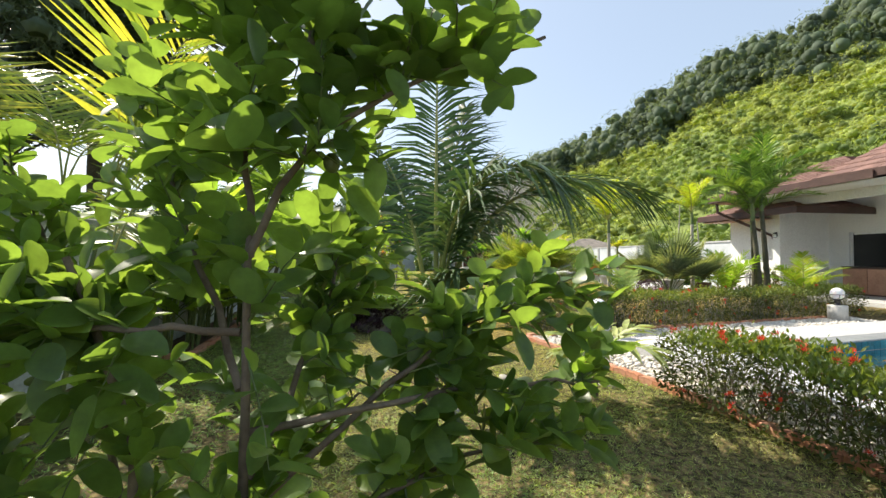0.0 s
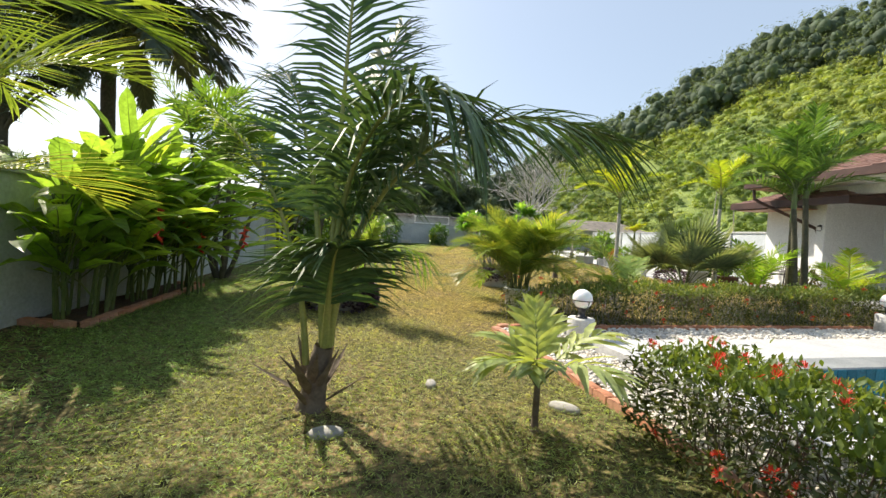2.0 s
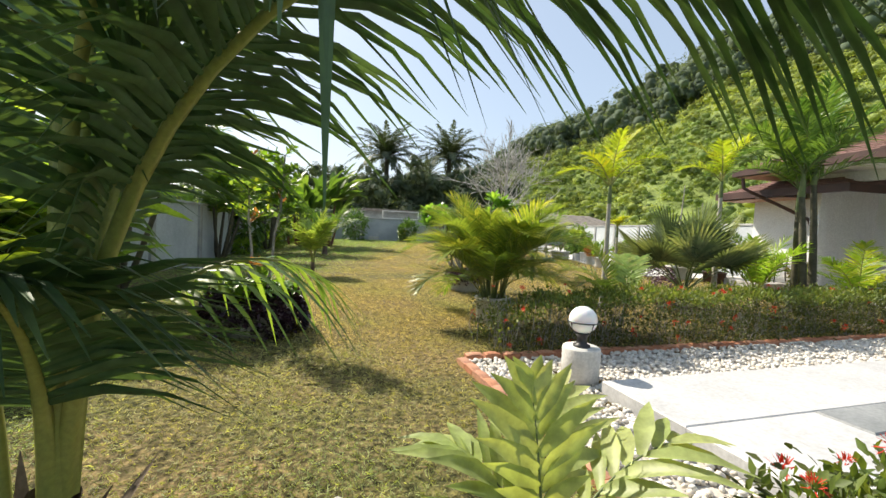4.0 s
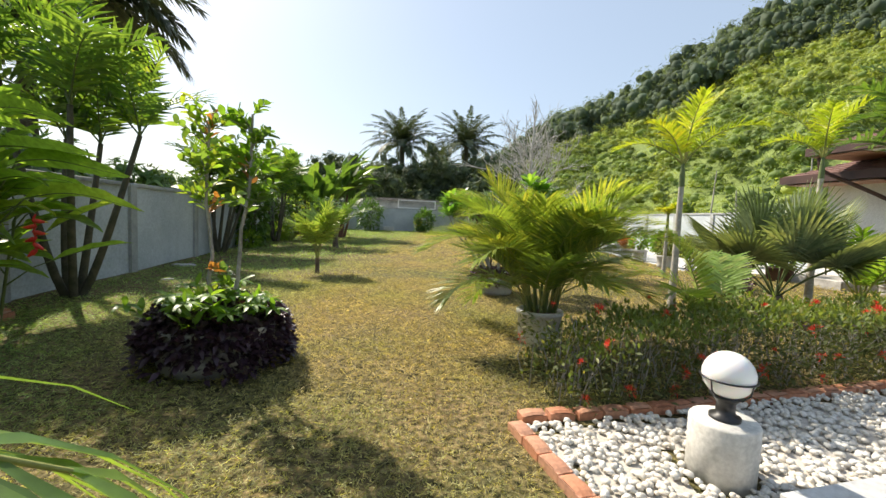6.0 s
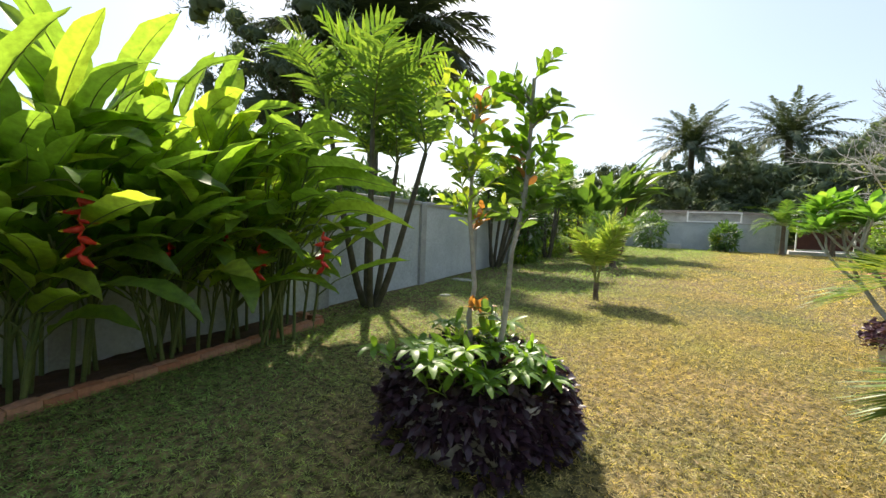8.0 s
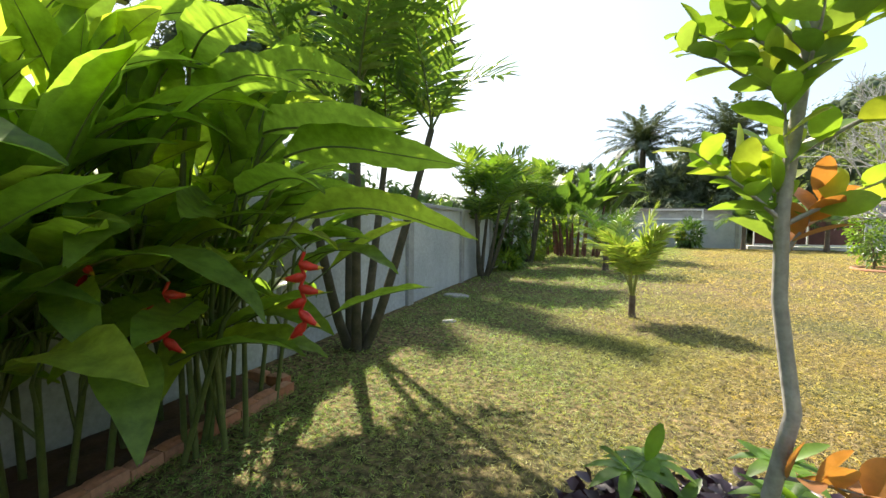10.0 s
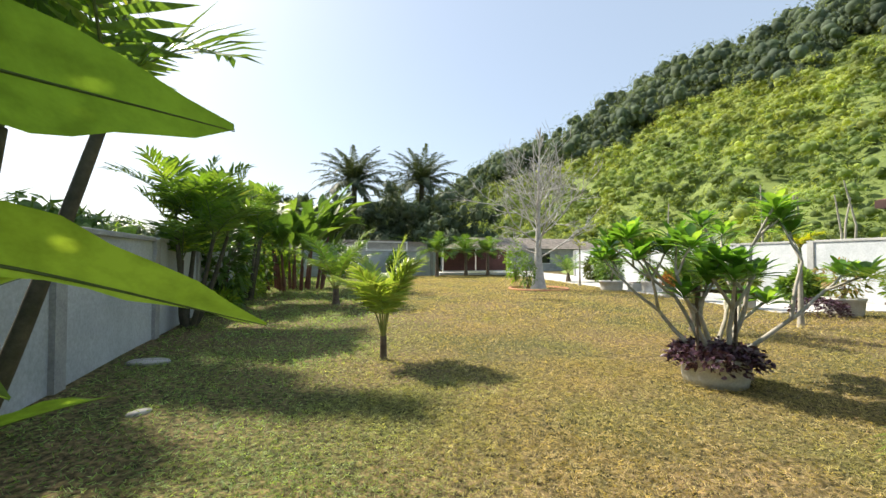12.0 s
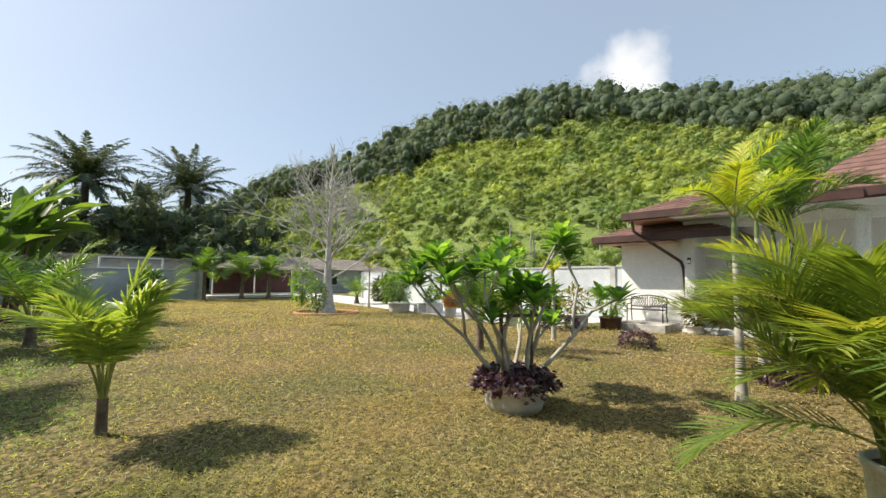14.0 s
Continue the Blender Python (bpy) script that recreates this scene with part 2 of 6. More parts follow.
_p.inputs["Subsurface Weight"].default_value = 0.2
GLASS_DARK, _n, _l, _p = material("dark_window_glass")
_p.inputs["Base Color"].default_value, _p.inputs["Roughness"].default_value = (0.015, 0.018, 0.02, 1), 0.04


def piece_mat(name, stops, rough, scale=18.0, bump=0.4):
    """For single pieces: each takes its own tone."""
    m, n, l, p = material(name)
    info = n.new("ShaderNodeObjectInfo")
    geo = n.new("ShaderNodeNewGeometry")
    add = n.new("ShaderNodeMath")
    add.operation = "ADD"
    l.new(info.outputs["Random"], add.inputs[0])
    l.new(geo.outputs["Random Per Island"], add.inputs[1])
    fr = n.new("ShaderNodeMath")
    fr.operation = "FRACT"
    l.new(add.outputs[0], fr.inputs[0])
    ramp = n.new("ShaderNodeValToRGB")
    while len(ramp.color_ramp.elements) < len(stops):
        ramp.color_ramp.elements.new(0.5)
    for i, (e, c) in enumerate(zip(ramp.color_ramp.elements, stops)):
        e.position, e.color = i / (len(stops) - 1), (*c, 1)
    l.new(fr.outputs[0], ramp.inputs["Fac"])
    t2, r2 = noise_mix(n, l, scale, [(0.3, (0.7,) * 3), (0.7, (1.15,) * 3)])
    mul = n.new("ShaderNodeMixRGB")
    mul.blend_type, mul.inputs["Fac"].default_value = "MULTIPLY", 1.0
    l.new(ramp.outputs[0], mul.inputs["Color1"])
    l.new(r2.outputs[0], mul.inputs["Color2"])
    l.new(mul.outputs[0], p.inputs["Base Color"])
    bp = n.new("ShaderNodeBump")
    bp.inputs["Strength"].default_value, bp.inputs["Distance"].default_value = bump, 0.01
    l.new(t2.outputs["Fac"], bp.inputs["Height"])
    l.new(bp.outputs[0], p.inputs["Normal"])
    p.inputs["Roughness"].default_value = rough
    return m


BRICK = piece_mat("orange_brick", [(0.42, 0.17, 0.09), (0.52, 0.23, 0.13), (0.46, 0.24, 0.16), (0.55, 0.28, 0.17)], 0.9)
PEBBLE = piece_mat("white_pebble", [(0.68, 0.66, 0.61), (0.60, 0.57, 0.51), (0.74, 0.72, 0.68), (0.64, 0.57, 0.47), (0.70, 0.67, 0.61)], 0.55, 25, 0.1)
SHINGLE = piece_mat("brown_roof_shingle", [(0.16, 0.085, 0.07), (0.20, 0.11, 0.09), (0.14, 0.075, 0.065), (0.23, 0.13, 0.11)], 0.85, 4)
SHINGLE_GREY = piece_mat("grey_roof_tile", [(0.24, 0.21, 0.18), (0.32, 0.28, 0.24), (0.20, 0.18, 0.16)], 0.9, 3)
POOL_TILE = piece_mat("blue_pool_tile", [(0.02, 0.17, 0.24), (0.03, 0.22, 0.30), (0.02, 0.14, 0.20), (0.04, 0.26, 0.33)], 0.2, 30, 0.05)
GROUT = solid("pool_grout", (0.10, 0.22, 0.26), (0.14, 0.28, 0.32), 5, 0.7)
WATER, _n, _l, _p = material("pool_water")
_p.inputs["Base Color"].default_value, _p.inputs["Roughness"].default_value = (0.6, 0.88, 0.95, 1), 0.02
_p.inputs["Transmission Weight"].default_value, _p.inputs["IOR"].default_value = 1.0, 1.33
_t, _r = noise_mix(_n, _l, 3.5, [(0, (0, 0, 0)), (1, (1, 1, 1))], 3.0)
_b = _n.new("ShaderNodeBump")
_b.inputs["Strength"].default_value, _b.inputs["Distance"].default_value = 0.12, 0.03
_l.new(_t.outputs["Fac"], _b.inputs["Height"])
_l.new(_b.outputs[0], _p.inputs["Normal"])

# the lawn: green, straw and bare brown patches at three scales
LAWN, _n, _l, _p = material("lawn_soil_and_thatch")
_t1, _r1 = noise_mix(_n, _l, 0.35, [(0.38, (0.12, 0.12, 0.05)), (0.5, (0.17, 0.14, 0.07)), (0.62, (0.22, 0.165, 0.092))], 6.0)
_t2, _r2 = noise_mix(_n, _l, 16.0, [(0.36, (0.16, 0.18, 0.14)), (0.5, (0.75, 0.75, 0.7)), (0.64, (1.6, 1.5, 1.35))], 6.0)
_m = _n.new("ShaderNodeMixRGB")
_m.blend_type, _m.inputs["Fac"].default_value = "MULTIPLY", 1.0
_l.new(_r1.outputs[0], _m.inputs["Color1"])
_l.new(_r2.outputs[0], _m.inputs["Color2"])
_l.new(_m.outputs[0], _p.inputs["Base Color"])
_b = _n.new("ShaderNodeBump")
_b.inputs["Strength"].default_value, _b.inputs["Distance"].default_value = 0.9, 0.04
_l.new(_t2.outputs["Fac"], _b.inputs["Height"])
_l.new(_b.outputs[0], _p.inputs["Normal"])
_p.inputs["Roughness"].default_value = 0.95
_p.inputs["Specular IOR Level"].default_value = 0.15


# ---------------------------------------------------------------- mesh helpers
rng = np.random.default_rng(7)


def unit(a):
    a = np.asarray(a, float)
    return a / np.maximum(np.linalg.norm(a, axis=-1, keepdims=True), 1e-9)


class Geo:
    """Collects quads for one mesh."""

    def __init__(self):
        self.v, self.f, self.m, self.n = [], [], [], 0

    def add(self, v, f, mat=0):
        v, f = np.asarray(v, float).reshape(-1, 3), np.asarray(f, int).reshape(-1, 4)
        self.v.append(v)
        self.f.append(f + self.n)
        self.m.append(np.full(len(f), mat))
        self.n += len(v)

    def mesh(self, name, mats, smooth=True):
        me = bpy.data.meshes.new(name)
        v, f, m = np.concatenate(self.v), np.concatenate(self.f), np.concatenate(self.m)
        me.vertices.add(len(v))
        me.vertices.foreach_set("co", v.astype(np.float32).ravel())
        me.loops.add(f.size)
        me.loops.foreach_set("vertex_index", f.astype(np.int32).ravel())
        me.polygons.add(len(f))
        me.polygons.foreach_set("loop_start", np.arange(0, f.size, 4, dtype=np.int32))
        for mt in mats:
            me.materials.append(mt)
        me.polygons.foreach_set("material_index", m.astype(np.int32))
        me.polygons.foreach_set("use_smooth", np.full(len(f), smooth))
        me.update(calc_edges=True)
        return me


def part(name, geo, mats, parent=None, label="", smooth=True, m=None):
    """One mesh object, under a thing or a part if one is given."""
    me = geo if isinstance(geo, bpy.types.Mesh) else geo.mesh(name, mats if isinstance(mats, (list, tuple)) else [mats], smooth)
    ob = new(name, me)
    ob.parent = parent
    if m is not None:
        ob.matrix_basis = m
    return tagged(ob, label)


def thing(name, label, category, group="", x=0.0, y=0.0, z=0.0, rz=0.0, kind=""):
    ob = new(name)
    ob.empty_display_size = 0.1
    ob.matrix_basis = pose(x, y, z, 0, 0, rz)
    return tagged(ob, label, category, group, kind)


def shape(kind, s):
    if kind == "oval":
        return np.maximum(np.sin(np.pi * np.clip(s * 0.95 + 0.035, 0, 1)) ** 0.58, 0.05)
    if kind == "paddle":
        return np.maximum(np.minimum(1, (s / 0.18)) ** 0.7 * np.minimum(1, (1 - s) / 0.32 + 0.02) ** 0.8, 0.03)
    if kind == "obovate":
        return np.maximum(np.sin(np.pi * np.clip(s, 0, 1) ** 1.5) ** 0.8, 0.06)
    return np.maximum(np.minimum(1, s / 0.15 + 0.35) * (1 - s ** 2.2), 0.04)


def blades(g, P, D, N, L, W, segs=3, cols=3, droop=0.2, fold=0.25, kind="lance", mat=0):
    """Many leaf blades at once: roots P, directions D, upper sides N, lengths L, widths W."""
    P, D = np.asarray(P, float).reshape(-1, 3), unit(np.asarray(D, float).reshape(-1, 3))
    k = len(P)
    N = np.broadcast_to(np.asarray(N, float), (k, 3))
    S = unit(np.cross(D, N))
    N = np.cross(S, D)
    L, W, droop = (np.broadcast_to(np.asarray(q, float), (k,)) for q in (L, W, droop))
    s = np.linspace(0, 1, segs + 1)
    w = shape(kind, s)
    c = P[:, None] + D[:, None] * (L[:, None] * s)[..., None]
    c[..., 2] -= (droop * L)[:, None] * s ** 2
    off = S[:, None] * (0.5 * W[:, None] * w)[..., None]
    if cols == 2:
        v = np.stack([c - off, c + off], 2)
    else:
        up = N[:, None] * (0.5 * W[:, None] * w)[..., None] * fold
        v = np.stack([c - off + up, c, c + off + up], 2)
    i = np.arange(k)[:, None, None] * (segs + 1) * cols + np.arange(segs)[None, :, None] * cols + np.arange(cols - 1)[None, None, :]
    f = np.stack([i, i + 1, i + cols + 1, i + cols], -1)
    g.add(v, f, mat)


def tube(g, pts, radii, n=8, mat=0):
    pts = np.asarray(pts, float)
    radii = np.broadcast_to(np.asarray(radii, float), (len(pts),))
    T = unit(np.gradient(pts, axis=0))
    ref = np.where(np.abs(T[:, 2:3]) > 0.9, np.array([[1.0, 0, 0]]), np.array([[0, 0, 1.0]]))
    ref = np.broadcast_to(ref[len(ref) // 2], T.shape)
    A = unit(np.cross(T, ref))
    B = np.cross(T, A)
    a = np.linspace(0, 2 * np.pi, n, endpoint=False)
    v = pts[:, None] + radii[:, None, None] * (A[:, None] * np.cos(a)[None, :, None] + B[:, None] * np.sin(a)[None, :, None])
    m = len(pts)
    i, j = np.meshgrid(np.arange(m - 1), np.arange(n), indexing="ij")
    f = np.stack([i * n + j, i * n + (j + 1) % n, (i + 1) * n + (j + 1) % n, (i + 1) * n + j], -1)
    g.add(v, f, mat)


def lathe(g, profile, n=28, mat=0, c=(0, 0, 0)):
    """A turned body: profile of (radius, height)."""
    p = np.asarray(profile, float)
    a = np.linspace(0, 2 * np.pi, n, endpoint=False)
    v = np.stack([p[:, None, 0] * np.cos(a) + c[0], p[:, None, 0] * np.sin(a) + c[1], np.repeat(p[:, 1:2], n, 1) + c[2]], -1)
    i, j = np.meshgrid(np.arange(len(p) - 1), np.arange(n), indexing="ij")
    g.add(v, np.stack([i * n + j, i * n + (j + 1) % n, (i + 1) * n + (j + 1) % n, (i + 1) * n + j], -1), mat)


BOXF = [[0, 3, 2, 1], [4, 5, 6, 7], [0, 1, 5, 4], [1, 2, 6, 5], [2, 3, 7, 6], [3, 0, 4, 7]]


def box(g, x0, y0, z0, x1, y1, z1, mat=0, bevel=0.0):
    """A box, with a chamfered top rim where bevel is given."""
    if bevel:
        b = bevel
        box(g, x0, y0, z0, x1, y1, z1 - b, mat)
        lo = [(x0, y0, z1 - b), (x1, y0, z1 - b), (x1, y1, z1 - b), (x0, y1, z1 - b)]
        hi = [(x0 + b, y0 + b, z1), (x1 - b, y0 + b, z1), (x1 - b, y1 - b, z1), (x0 + b, y1 - b, z1)]
        g.add(lo + hi, BOXF[1:], mat)
        return
    g.add([(x0, y0, z0), (x1, y0, z0), (x1, y1, z0), (x0, y1, z0), (x0, y0, z1), (x1, y0, z1), (x1, y1, z1), (x0, y1, z1)], BOXF, mat)


def one_box(name, dims, mat, parent=None, label="", bevel=0.0, m=None):
    g = Geo()
    box(g, *dims, bevel=bevel)
    return part(name, g, mat, parent, label, False, m)


def along(x0, y0, x1, y1):
    """A pose at the first point whose x runs to the second, and the length."""
    return pose(x0, y0, 0, 0, 0, math.degrees(math.atan2(y1 - y0, x1 - x0))), math.hypot(x1 - x0, y1 - y0)


def fronds_geo(g, L, e0, e1, n, ll, lw, az=0.0, o=(0, 0, 0), start=0.22, droop=0.35, vee=0.25, rr=0.014, fwd=(0.5, 1.15), segs=3, cols=3, bend=1.3, jit=0.12, side_bend=0.0):
    """A feather frond: arched rachis (material 1) with two rows of leaflets (material 0). Angles in degrees."""
    s = np.linspace(0, 1, 15)
    e = np.radians(e0 + (e1 - e0) * s ** bend)
    r = np.concatenate([[0], np.cumsum(np.cos(e[:-1]) * L / 14)])
    z = np.concatenate([[0], np.cumsum(np.sin(e[:-1]) * L / 14)])
    a = math.radians(az) + side_bend * s ** 2
    pts = np.stack([np.cumsum(np.diff(r, prepend=0) * np.cos(a)), np.cumsum(np.diff(r, prepend=0) * np.sin(a)), z], 1) + np.asarray(o, float)
    tube(g, pts, rr * (1.15 - s), 5, 1)
    T = unit(np.gradient(pts, axis=0))
    q = np.repeat(np.linspace(start, 0.995, n), 2) + rng.uniform(-0.004, 0.004, 2 * n)
    q = np.clip(q, 0, 1)
    sd = np.tile([1.0, -1.0], n)
    Pq = np.stack([np.interp(q, s, pts[:, i]) for i in range(3)], 1)
    Tq = unit(np.stack([np.interp(q, s, T[:, i]) for i in range(3)], 1))
    S = unit(np.cross(Tq, [0, 0, 1]))
    U = np.cross(S, Tq)
    u = np.clip((q - start) / (1 - start), 0, 1)
    ang = fwd[0] + (fwd[1] - fwd[0]) * u ** 1.5 + rng.normal(0, jit * 0.5, 2 * n)
    D = S * (sd * np.cos(ang))[:, None] + Tq * np.sin(ang)[:, None] + U * (vee + rng.normal(0, jit, 2 * n))[:, None]
    length = ll * (0.35 + 0.75 * np.sin(np.pi * np.clip(0.12 + 0.84 * u, 0, 1)) ** 0.8) * rng.uniform(0.88, 1.08, 2 * n)
    blades(g, Pq, D, U, length, lw * rng.uniform(0.85, 1.1, 2 * n), segs, cols, droop * rng.uniform(0.6, 1.4, 2 * n), 0.35, "lance", 0)


def scatter_leaves(g, P, out, L, W, spread=0.6, segs=2, cols=3, droop=0.15, fold=0.3, kind="oval", mat=0, up=0.25):
    """Leaves at points P that face roughly outwards."""
    k = len(P)
    D = unit(out + rng.normal(0, spread, (k, 3)) + np.array([0, 0, up]))
    N = unit(np.array([0, 0, 1.0]) + rng.normal(0, 0.5, (k, 3)))
    blades(g, P, D, N, L * rng.uniform(0.65, 1.15, k), W * rng.uniform(0.7, 1.15, k), segs, cols, droop, fold, kind, mat)


# ---------------------------------------------------------------- ground, walls, pool
def ground():
    g = Geo()
    xs = np.concatenate([[-1500, -500, -120, -50], np.arange(-24, 24.1, 0.5), [50, 120, 500, 1500]])
    ys = np.concatenate([[-1500, -500, -100, -30, -12], np.arange(-4, 56.1, 0.5), [90, 150, 500, 1500]])
    X, Y = np.meshgrid(xs, ys, indexing="ij")
    Z = 0.008 * np.sin(X * 1.7 + Y * 0.6) + 0.008 * np.sin(Y * 1.3 - X * 0.9) - 0.008
    # cut away under the pool by sinking it
    px, py = X - 4.82, Y - 6.15
    a, b = px * 0.957 + py * 0.29, -px * 0.29 + py * 0.957
    Z = np.where((a > -0.85) & (a < 9.05) & (b < 0.85) & (b > -5.25), -1.8, Z)
    n = len(ys)
    i, j = np.meshgrid(np.arange(len(xs) - 1), np.arange(n - 1), indexing="ij")
    g.add(np.stack([X, Y, Z], -1), np.stack([i * n + j, (i + 1) * n + j, (i + 1) * n + j + 1, i * n + j + 1], -1))
    tagged(part("ground", g, LAWN), "patchy green and straw coloured lawn with bare brown spots", "lawn", kind="structure")


ground()


def garden_wall(name, x0, y0, x1, y1, height, pitch, label, lean=0.0, first=0.0):
    """Rendered wall in bays between piers, with a cap along the top."""
    w = thing(name, label, "garden wall", kind="structure")
    m, L = along(x0, y0, x1, y1)
    w.matrix_basis = m
    k = first
    cuts = []
    while k < L:
        cuts.append(k)
        k += pitch
    edges = [0.0] + cuts + [L]
    for a, b in zip(edges[:-1], edges[1:]):
        if b - a > 0.3:
            one_box("wall_panel", (a + 0.125, -0.06, -0.3, b - 0.125, 0.06, height - 0.08), WALL, w)
            one_box("wall_cap", (a + 0.13, -0.11, height - 0.08, b - 0.13, 0.11, height), WALL_CAP, w, "grey weathered cap", 0.012)
    for c in cuts:
        one_box("pier", (c - 0.125, -0.125, -0.3, c + 0.125, 0.125, height - 0.03), WALL_CAP, w, "darker grey pier", 0.01)
    return w


# left boundary, far boundary, boundary along the drive
garden_wall("wall_west", -2.05, -6.0, -12.6, 43.6, 1.97, 3.45, "blue-grey rendered garden wall in bays between piers", first=3.05)
garden_wall("wall_north", -12.4, 43.8, 1.9, 47.6, 2.25, 4.0, "blue-grey rendered garden wall at the end of the lawn", first=2.0)
garden_wall("wall_east", 14.6, 19.4, 13.6, 44.0, 2.35, 3.4, "white and blue-grey rendered wall along the drive", first=0.6)
garden_wall("wall_south", -2.0, -6.2, 22.0, -6.2, 1.97, 3.45, "blue-grey rendered garden wall behind the lawn", first=2.0)

# concrete drive along the east wall, out through the gate
g = Geo()
box(g, 9.05, 19.5, -0.2, 14.4, 75, 0.03, bevel=0.01)
tagged(part("driveway", g, ROAD, smooth=False), "pale sunlit concrete driveway along the boundary wall", "driveway", kind="structure")
g = Geo()
box(g, -10, 51.5, -0.2, 9.04, 57, 0.025)
tagged(part("road", g, ROAD, smooth=False), "pale concrete lane beyond the red gate", "road", kind="structure")

# pool terrace in its own frame: origin at the pool's inner corner
PF = pose(4.82, 6.15, 0, 0, 0, 16.8)
deck = thing("pool_terrace", "pale stone terrace slab round the swimming pool", "terrace", kind="structure")
deck.matrix_basis = PF
D0, D1 = -1.72, 1.32
one_box("terrace_slab", (D0, 0.40, -0.3, 9.5, D1, 0.15), DECK, deck, bevel=0.012)
one_box("terrace_slab", (D0, -9.5, -0.3, -0.40, 0.397, 0.15), DECK, deck, bevel=0.012)
one_box("terrace_slab", (8.6, -9.5, -0.3, 15.0, 0.397, 0.15), DECK, deck, bevel=0.012)
one_box("terrace_slab", (-0.397, -9.5, -0.3, 8.597, -4.9, 0.15), DECK, deck, bevel=0.012)
pool = thing("swimming_pool", "blue tiled swimming pool with grey stone coping", "swimming pool", kind="structure")
pool.matrix_basis = PF
for dims in ((-0.394, 0.0, -0.2, 8.594, 0.397, 0.158), (-0.394, -4.897, -0.2, 8.594, -4.5, 0.158), (-0.394, -4.497, -0.2, 0.0, -0.003, 0.158), (8.2, -4.497, -0.2, 8.594, -0.003, 0.158)):
    one_box("coping", dims, COPING, pool, "grey stone coping", 0.015)
g = Geo()
box(g, -0.05, -4.55, -1.75, 8.25, 0.05, -1.6)
box(g, -0.2, -4.7, -1.6, -0.004, 0.1, -0.2)
box(g, 8.204, -4.7, -1.6, 8.4, 0.1, -0.2)
box(g, 0, 0.004, -1.6, 8.2, 0.2, -0.2)
box(g, 0, -4.7, -1.6, 8.2, -4.504, -0.2)
part("basin", g, GROUT, pool, smooth=False)
g = Geo()
for i in range(54):
    for j in range(4):
        x, z = 0.01 + i * 0.152, 0.14 - j * 0.152
        box(g, x, -0.008, z - 0.14, x + 0.142, -0.001, z)
        if i < 29:
            box(g, 8.192, -0.01 - x - 0.142, z - 0.14, 8.199, -0.01 - x, z)
tagged(part("waterline_tiles", g, POOL_TILE, pool, smooth=False), kind="stuff")
g = Geo()
g.add([(0.0, -4.5, -0.06), (8.2, -4.5, -0.06), (8.2, 0.0, -0.06), (0.0, 0.0, -0.06)], [[0, 1, 2, 3]])
water = tagged(part("pool_water", g, WATER), "clear blue still water in the swimming pool", "water", kind="structure")
water.matrix_basis = PF
water.visible_shadow = False

# ---------------------------------------------------------------- house
# local frame: x into the house, y along its front, origin at the post with the wall lamp
HF = pose(13.05, 16.15, 0, 0, 0, 9.2)
house = thing("house", "white single-storey villa with brown shingle hip roofs", "house", kind="structure")
house.matrix_basis = HF


def hip_roof(name, x0, y0, x1, y1, z, slope, parent, mat, step=0.22, fascia=0.21, over=0.0):
    """Hip roof in overlapping courses, with fascia board and soffit."""
    r = part(name, roof_geo(x0, y0, x1, y1, z, slope, step), mat, parent, "brown shingle roof in straight courses", False)
    g = Geo()
    f = 0.05
    box(g, x0 - f, y0 - f, z - fascia, x0, y1 + f, z + 0.02)
    box(g, x1, y0 - f, z - fascia, x1 + f, y1 + f, z + 0.02)
    box(g, x0 + 0.002, y0 - f, z - fascia, x1 - 0.002, y0, z + 0.02)
    box(g, x0 + 0.002, y1, z - fascia, x1 - 0.002, y1 + f, z + 0.02)
    part("fascia", g, FASCIA, r, "dark brown fascia board", False)
    return r


def roof_geo(x0, y0, x1, y1, z, slope, step):
    g = Geo()
    half = min(x1 - x0, y1 - y0) / 2
    n = int(half / step)
    for k in range(n):
        a, b = k * step, (k + 1) * step + 0.03
        za, zb = z + a * slope, z + b * slope
        lip = 0.035
        p = [(x0 + a, y0 + a), (x1 - a, y0 + a), (x1 - a, y1 - a), (x0 + a, y1 - a)]
        q = [(x0 + b, y0 + b), (x1 - b, y0 + b), (x1 - b, y1 - b), (x0 + b, y1 - b)]
        for i in range(4):
            j = (i + 1) % 4
            d = np.array(p[j]) - np.array(p[i])
            L = np.linalg.norm(d)
            cnt = max(1, int(L / 0.33))
            for c in range(cnt):
                s, e = c / cnt, (c + 1) / cnt - 0.008 / max(L, 0.1)
                P = lambda A, B, t: (A[0] + (B[0] - A[0]) * t, A[1] + (B[1] - A[1]) * t)
                u0, u1, w0, w1 = P(p[i], p[j], s), P(p[i], p[j], e), P(q[i], q[j], s), P(q[i], q[j], e)
                h = lip + ((c * 7 + k * 3) % 5) * 0.003
                g.add([(*u0, za), (*u1, za), (*w1, zb), (*w0, zb), (*u0, za + h), (*u1, za + h), (*w1, zb + 0.004), (*w0, zb + 0.004)], [[4, 5, 6, 7], [0, 1, 5, 4], [1, 2, 6, 5], [3, 0, 4, 7]])
    return g


# walls: wing with bench, recessed terrace behind posts
one_box("wall", (0.12, 0.18, -0.2, 0.32, 2.38, 3.35), WHITE, house)
one_box("wall", (0.323, 2.18, -0.2, 6.0, 2.38, 3.35), WHITE, house)
one_box("wall", (0.323, 0.18, -0.2, 2.5, 0.38, 3.8), WHITE, house)
one_box("wall", (2.5, -0.55, -0.2, 2.7, 0.38, 3.8), WHITE, house)
one_box("wall", (2.5, -6.0, 2.45, 2.7, -0.553, 3.8), WHITE, house)
one_box("wall", (2.5, -14.0, -0.2, 2.7, -6.003, 3.8), WHITE, house)
